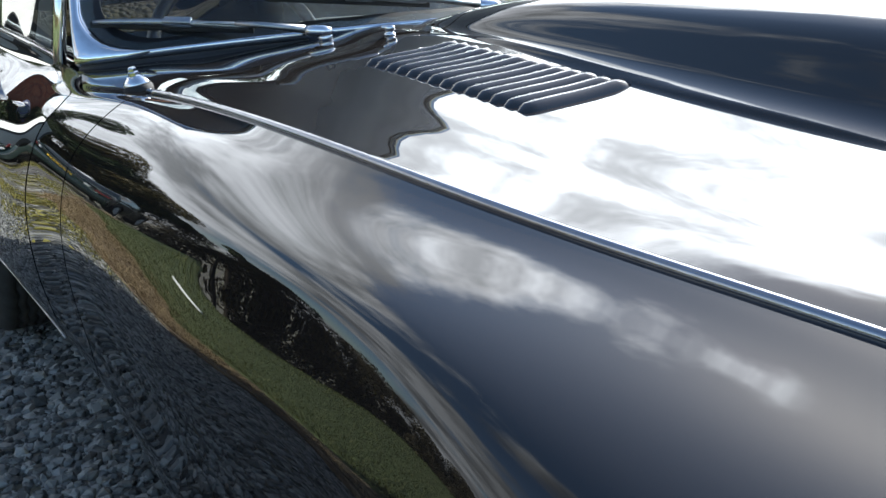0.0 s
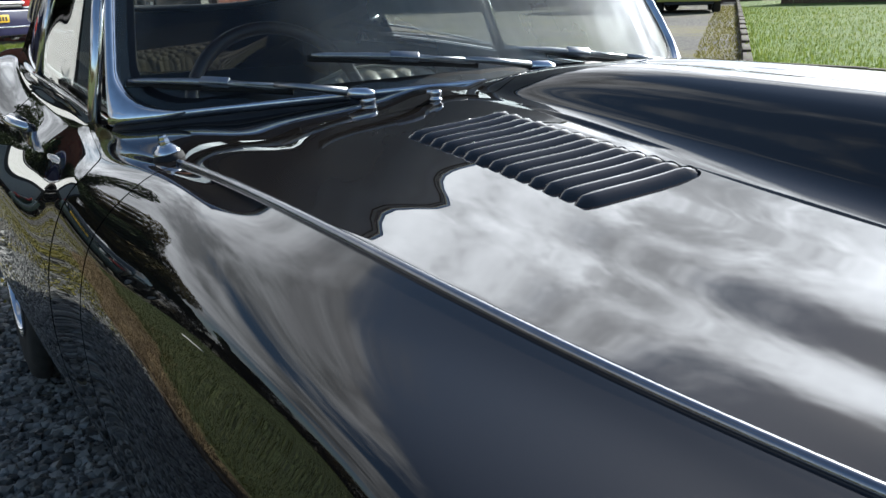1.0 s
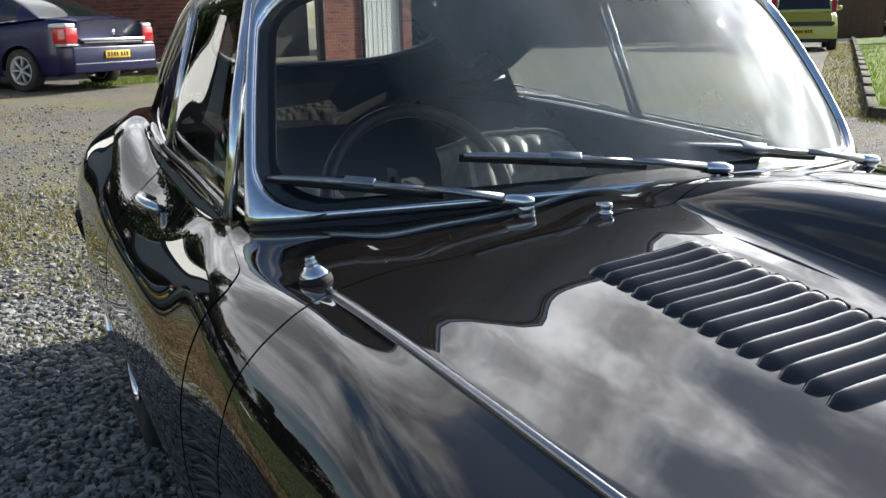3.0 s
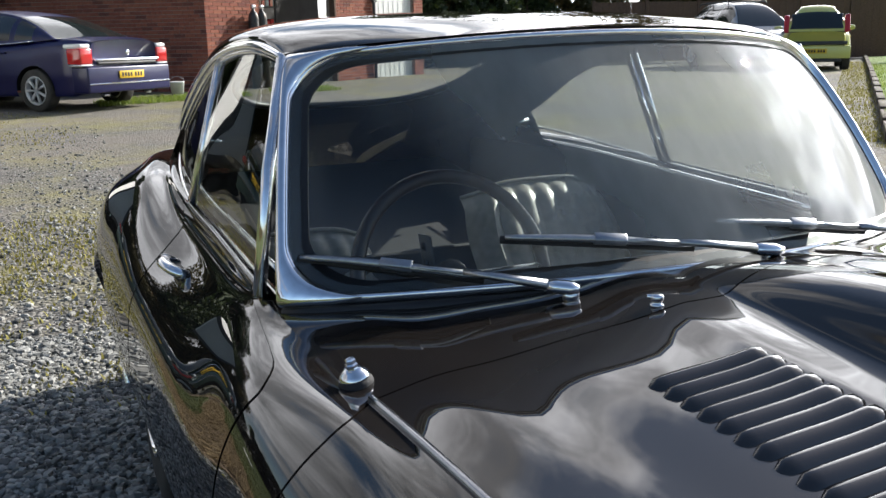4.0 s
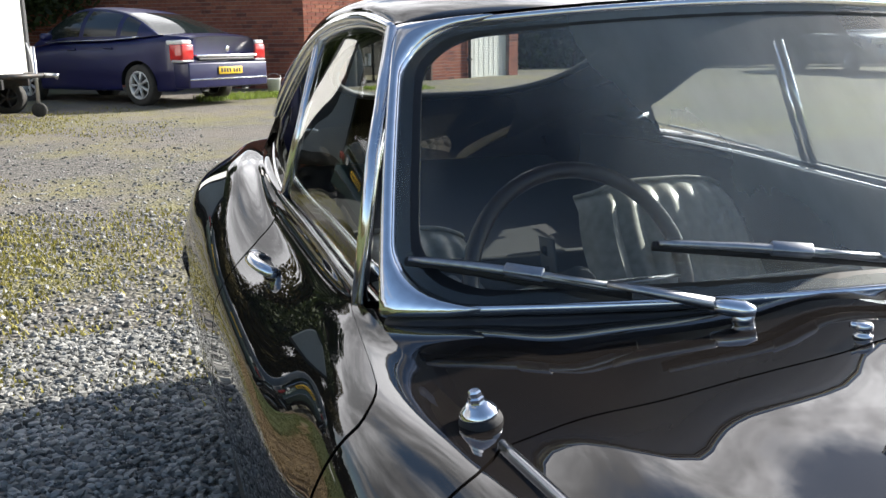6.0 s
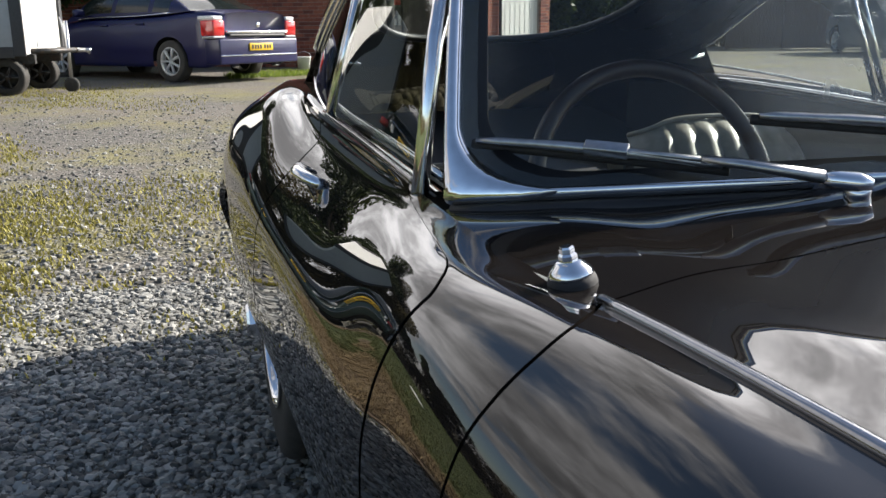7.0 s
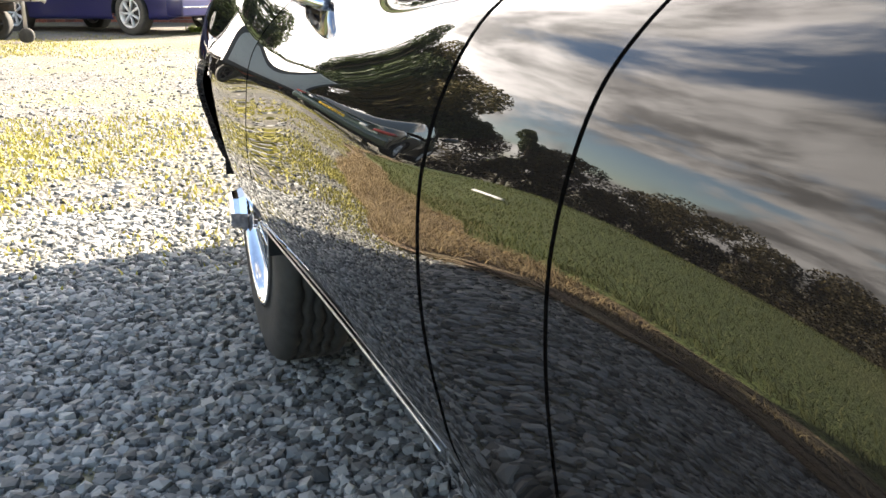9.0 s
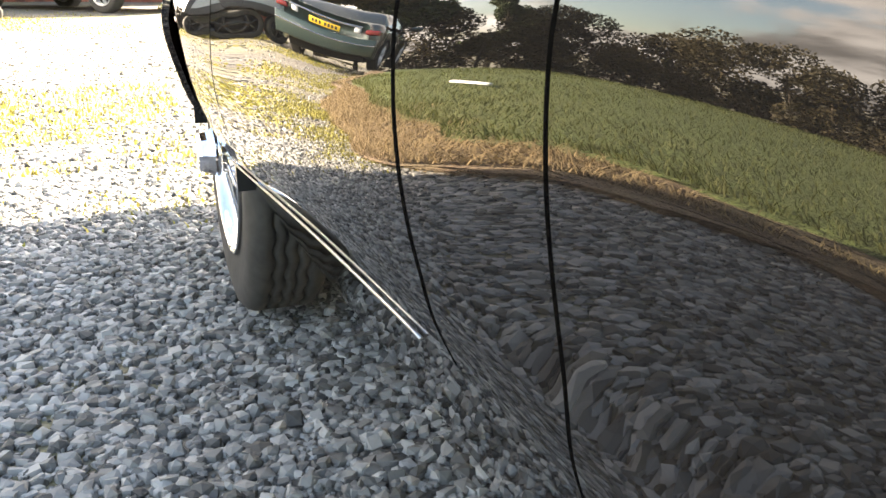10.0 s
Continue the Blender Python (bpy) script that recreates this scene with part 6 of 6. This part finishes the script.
def field_edge(y):
    """x of the grass edge."""
    return -1.96 - 0.045 * math.sin(y * 2.7 + 1.0) - 0.03 * math.sin(y * 6.1) - 0.27 * max(0.0, y - 3.8) - (0.0 if y < 8.0 else 0.35 * (y - 8.0))


def field_sheet(name, off0, off1, lift, material, label, category, y0=-22, y1=11):
    bm = bmesh.new()
    rows = []
    for k in range(160):
        y = y0 + (y1 - y0) * k / 159
        row = []
        for j in range(40):
            wide = 0.25 + math.exp(-((y - 5.2) / 1.9) ** 2) if category == "earth" else 1.0
            x = field_edge(y) + wide * off0 + (wide * off1 - wide * off0) * (j / 39) ** 2.2
            edge = min(j, 3) / 3
            row.append(bm.verts.new((x + 0.10 * noise.noise((y * 2.1, j, 3.3)), y, gz(x, y) + 0.006 + lift * edge + 0.02 * edge * noise.noise((x, y, 1.0)))))
        rows.append(row)
    for r0, r1 in zip(rows, rows[1:]):
        for a, b, c, d in zip(r0, r0[1:], r1[1:], r1):
            bm.faces.new((a, d, c, b))
    tagged(finish(name, bm, material), label, category, kind="structure")


field_sheet("earth_bank", 0.28, -0.8, 0.03, earth_mat, "strip of bare brown earth along the grass", "earth")
field_sheet("meadow", -0.15, -60.0, 0.07, field_mat, "rough green grass field", "grass")
fp = []
for _ in range(70000):
    y = random.uniform(-4, 9.5)
    x = field_edge(y) - 0.2 - 9 * random.random() ** 1.6
    fp.append((x, y, gz(x, y) + 0.06))
MEADOW_BLADE = island_mat("meadow_blade", (0.055, 0.075, 0.018), (0.16, 0.165, 0.05), 0.7, through_light=0.4)
blades("meadow_grass", np.array(fp), 0.06, MEADOW_BLADE, "uneven olive green grass of the field", "grass", 0.9, 0.4)
sp = []
for _ in range(16000):
    y = random.gauss(5.2, 1.3)
    x = field_edge(y) + random.uniform(-0.45, 0.42) * math.exp(-((y - 5.2) / 1.9) ** 2)
    sp.append((x, y, gz(x, y) + 0.03))
STRAW = island_mat("dry_straw", (0.16, 0.11, 0.055), (0.42, 0.31, 0.16), 0.8, through_light=0.2)
blades("dead_straw", np.array(sp), 0.05, STRAW, "flattened dead straw on the bare earth", "straw", 2.4, 0.35)
bm = bmesh.new()
tube(bm, [(-3.54, 6.22, gz(-3.54, 6.22) + 0.12), (-3.61, 6.72, gz(-3.61, 6.72) + 0.13)], 0.018, 10)
tagged(finish("white_pole", bm, WHITE), "white pole lying in the grass", "pole")
hedge((-20.5, -24), (-19.0, 8), 3.7, 2.0, LEAF_AUTUMN, "loose brown-green hedge along the field", 3000, 0.08)
hedge((-19.0, 8), (-11, 22), 3.0, 2.0, LEAF_BROWN, "dark brown-green hedge along the field", 7000, 0.055)
for x, y, h, sp, mt, lb in ((-6.6, 20.5, 6.0, 2.5, LEAF_AUTUMN, "broad tree with turning leaves by the field"), (-4.1, 20.8, 6.2, 2.3, LEAF_DARK, "dark tree behind the trailer"), (-8.7, 22.0, 4.3, 1.7, LEAF_DARK, "dark green tree at the field corner"), (-20.4, 36.2, 7.6, 1.5, LEAF_DARK, "lone slender tree standing beyond the hedge")):
    tree(x, y, h, sp, mt, lb, 30000, 0.07)


# ---- the workshop's bricks: those at the sunlit corner one by one, the rest joined ----
def brick_colour(name, source):
    """Fired clay whose tone differs from brick to brick."""
    m = mat(name, (0.27, 0.085, 0.052), 0.9, bump=(70, 0.5, 0.003))
    nodes, links = m.node_tree.nodes, m.node_tree.links
    if source == "object":
        pick = nodes.new("ShaderNodeObjectInfo").outputs["Random"]
    else:
        pick = nodes.new("ShaderNodeNewGeometry").outputs["Random Per Island"]
    ramp = nodes.new("ShaderNodeValToRGB")
    ramp.color_ramp.elements[0].color, ramp.color_ramp.elements[1].color = (0.13, 0.045, 0.035, 1), (0.33, 0.12, 0.07, 1)
    mid = ramp.color_ramp.elements.new(0.25)
    mid.color = (0.25, 0.078, 0.048, 1)
    links.new(pick, ramp.inputs[0])
    tc, n = nodes.new("ShaderNodeTexCoord"), nodes.new("ShaderNodeTexNoise")
    n.inputs["Scale"].default_value, n.inputs["Detail"].default_value = 22.0, 6.0
    links.new(tc.outputs["Object"], n.inputs["Vector"])
    r = nodes.new("ShaderNodeMapRange")
    for i, x in enumerate((0.3, 0.7, 0.72, 1.25)):
        r.inputs[i + 1].default_value = x
    links.new(n.outputs[0], r.inputs[0])
    s = nodes.new("ShaderNodeVectorMath")
    s.operation = "SCALE"
    links.new(ramp.outputs[0], s.inputs[0])
    links.new(r.outputs[0], s.inputs["Scale"])
    links.new(s.outputs[0], nodes["Principled BSDF"].inputs["Base Color"])
    return m


def courses(spans):
    """(x, z, length) of every brick face in running bond over the spans."""
    for x0, x1, z0, z1 in spans:
        row = math.ceil(z0 / 0.075 - 1e-6)
        while row * 0.075 + 0.065 <= z1 + 1e-6:
            x = x0 - (0.1125 if row % 2 else 0.0)
            while x < x1 - 0.02:
                a, b = max(x, x0), min(x + 0.215, x1)
                if b - a > 0.03:
                    yield a, row * 0.075 + 0.005, b - a
                x += 0.225
            row += 1


ONE_BRICK, MANY_BRICKS = brick_colour("brick_single", "object"), brick_colour("brick_joined", "island")
brick_shapes = {}
for x, z, length in courses([(0, 1.55, 0, WALL_H)]):
    key = round(length, 3)
    if key not in brick_shapes:
        bm = bmesh.new()
        box(bm, (0, 0, 0), (length, 0.05, 0.065))
        me = bpy.data.meshes.new("brick")
        bm.to_mesh(me)
        bm.free()
        me.materials.append(ONE_BRICK)
        brick_shapes[key] = me
    o = new("brick", brick_shapes[key])
    o.parent = lit_wall
    o.matrix_basis = pose(x, -0.009 - 0.003 * random.random(), z, 0, 0, random.uniform(-0.3, 0.3))


def joined_bricks(parent, spans):
    corners = np.array([(x, y, z) for x in (0, 1) for y in (0, 1) for z in (0, 1)], float)
    quads = np.array([(0, 4, 5, 1), (2, 3, 7, 6), (0, 1, 3, 2), (4, 6, 7, 5), (0, 2, 6, 4), (1, 5, 7, 3)])
    co = []
    for x, z, length in courses(spans):
        co.append(corners * (length, 0.05, 0.065) + (x, -0.009 - 0.003 * random.random(), z))
    faces = (quads[None] + 8 * np.arange(len(co))[:, None, None]).reshape(-1, 4)
    o = mesh_from_arrays("brickwork", np.array(co).reshape(-1, 3), faces, MANY_BRICKS)
    o.parent = parent
    tagged(o, kind="stuff")


joined_bricks(lit_wall, [(1.55, 3.95, 2.55, WALL_H), (3.95, 5.5, 0, WALL_H), (5.5, 7.2, 2.6, WALL_H), (7.2, 7.6, 0, WALL_H)])
joined_bricks(shade_wall, [(0.0, 10.5, 0, WALL_H)])
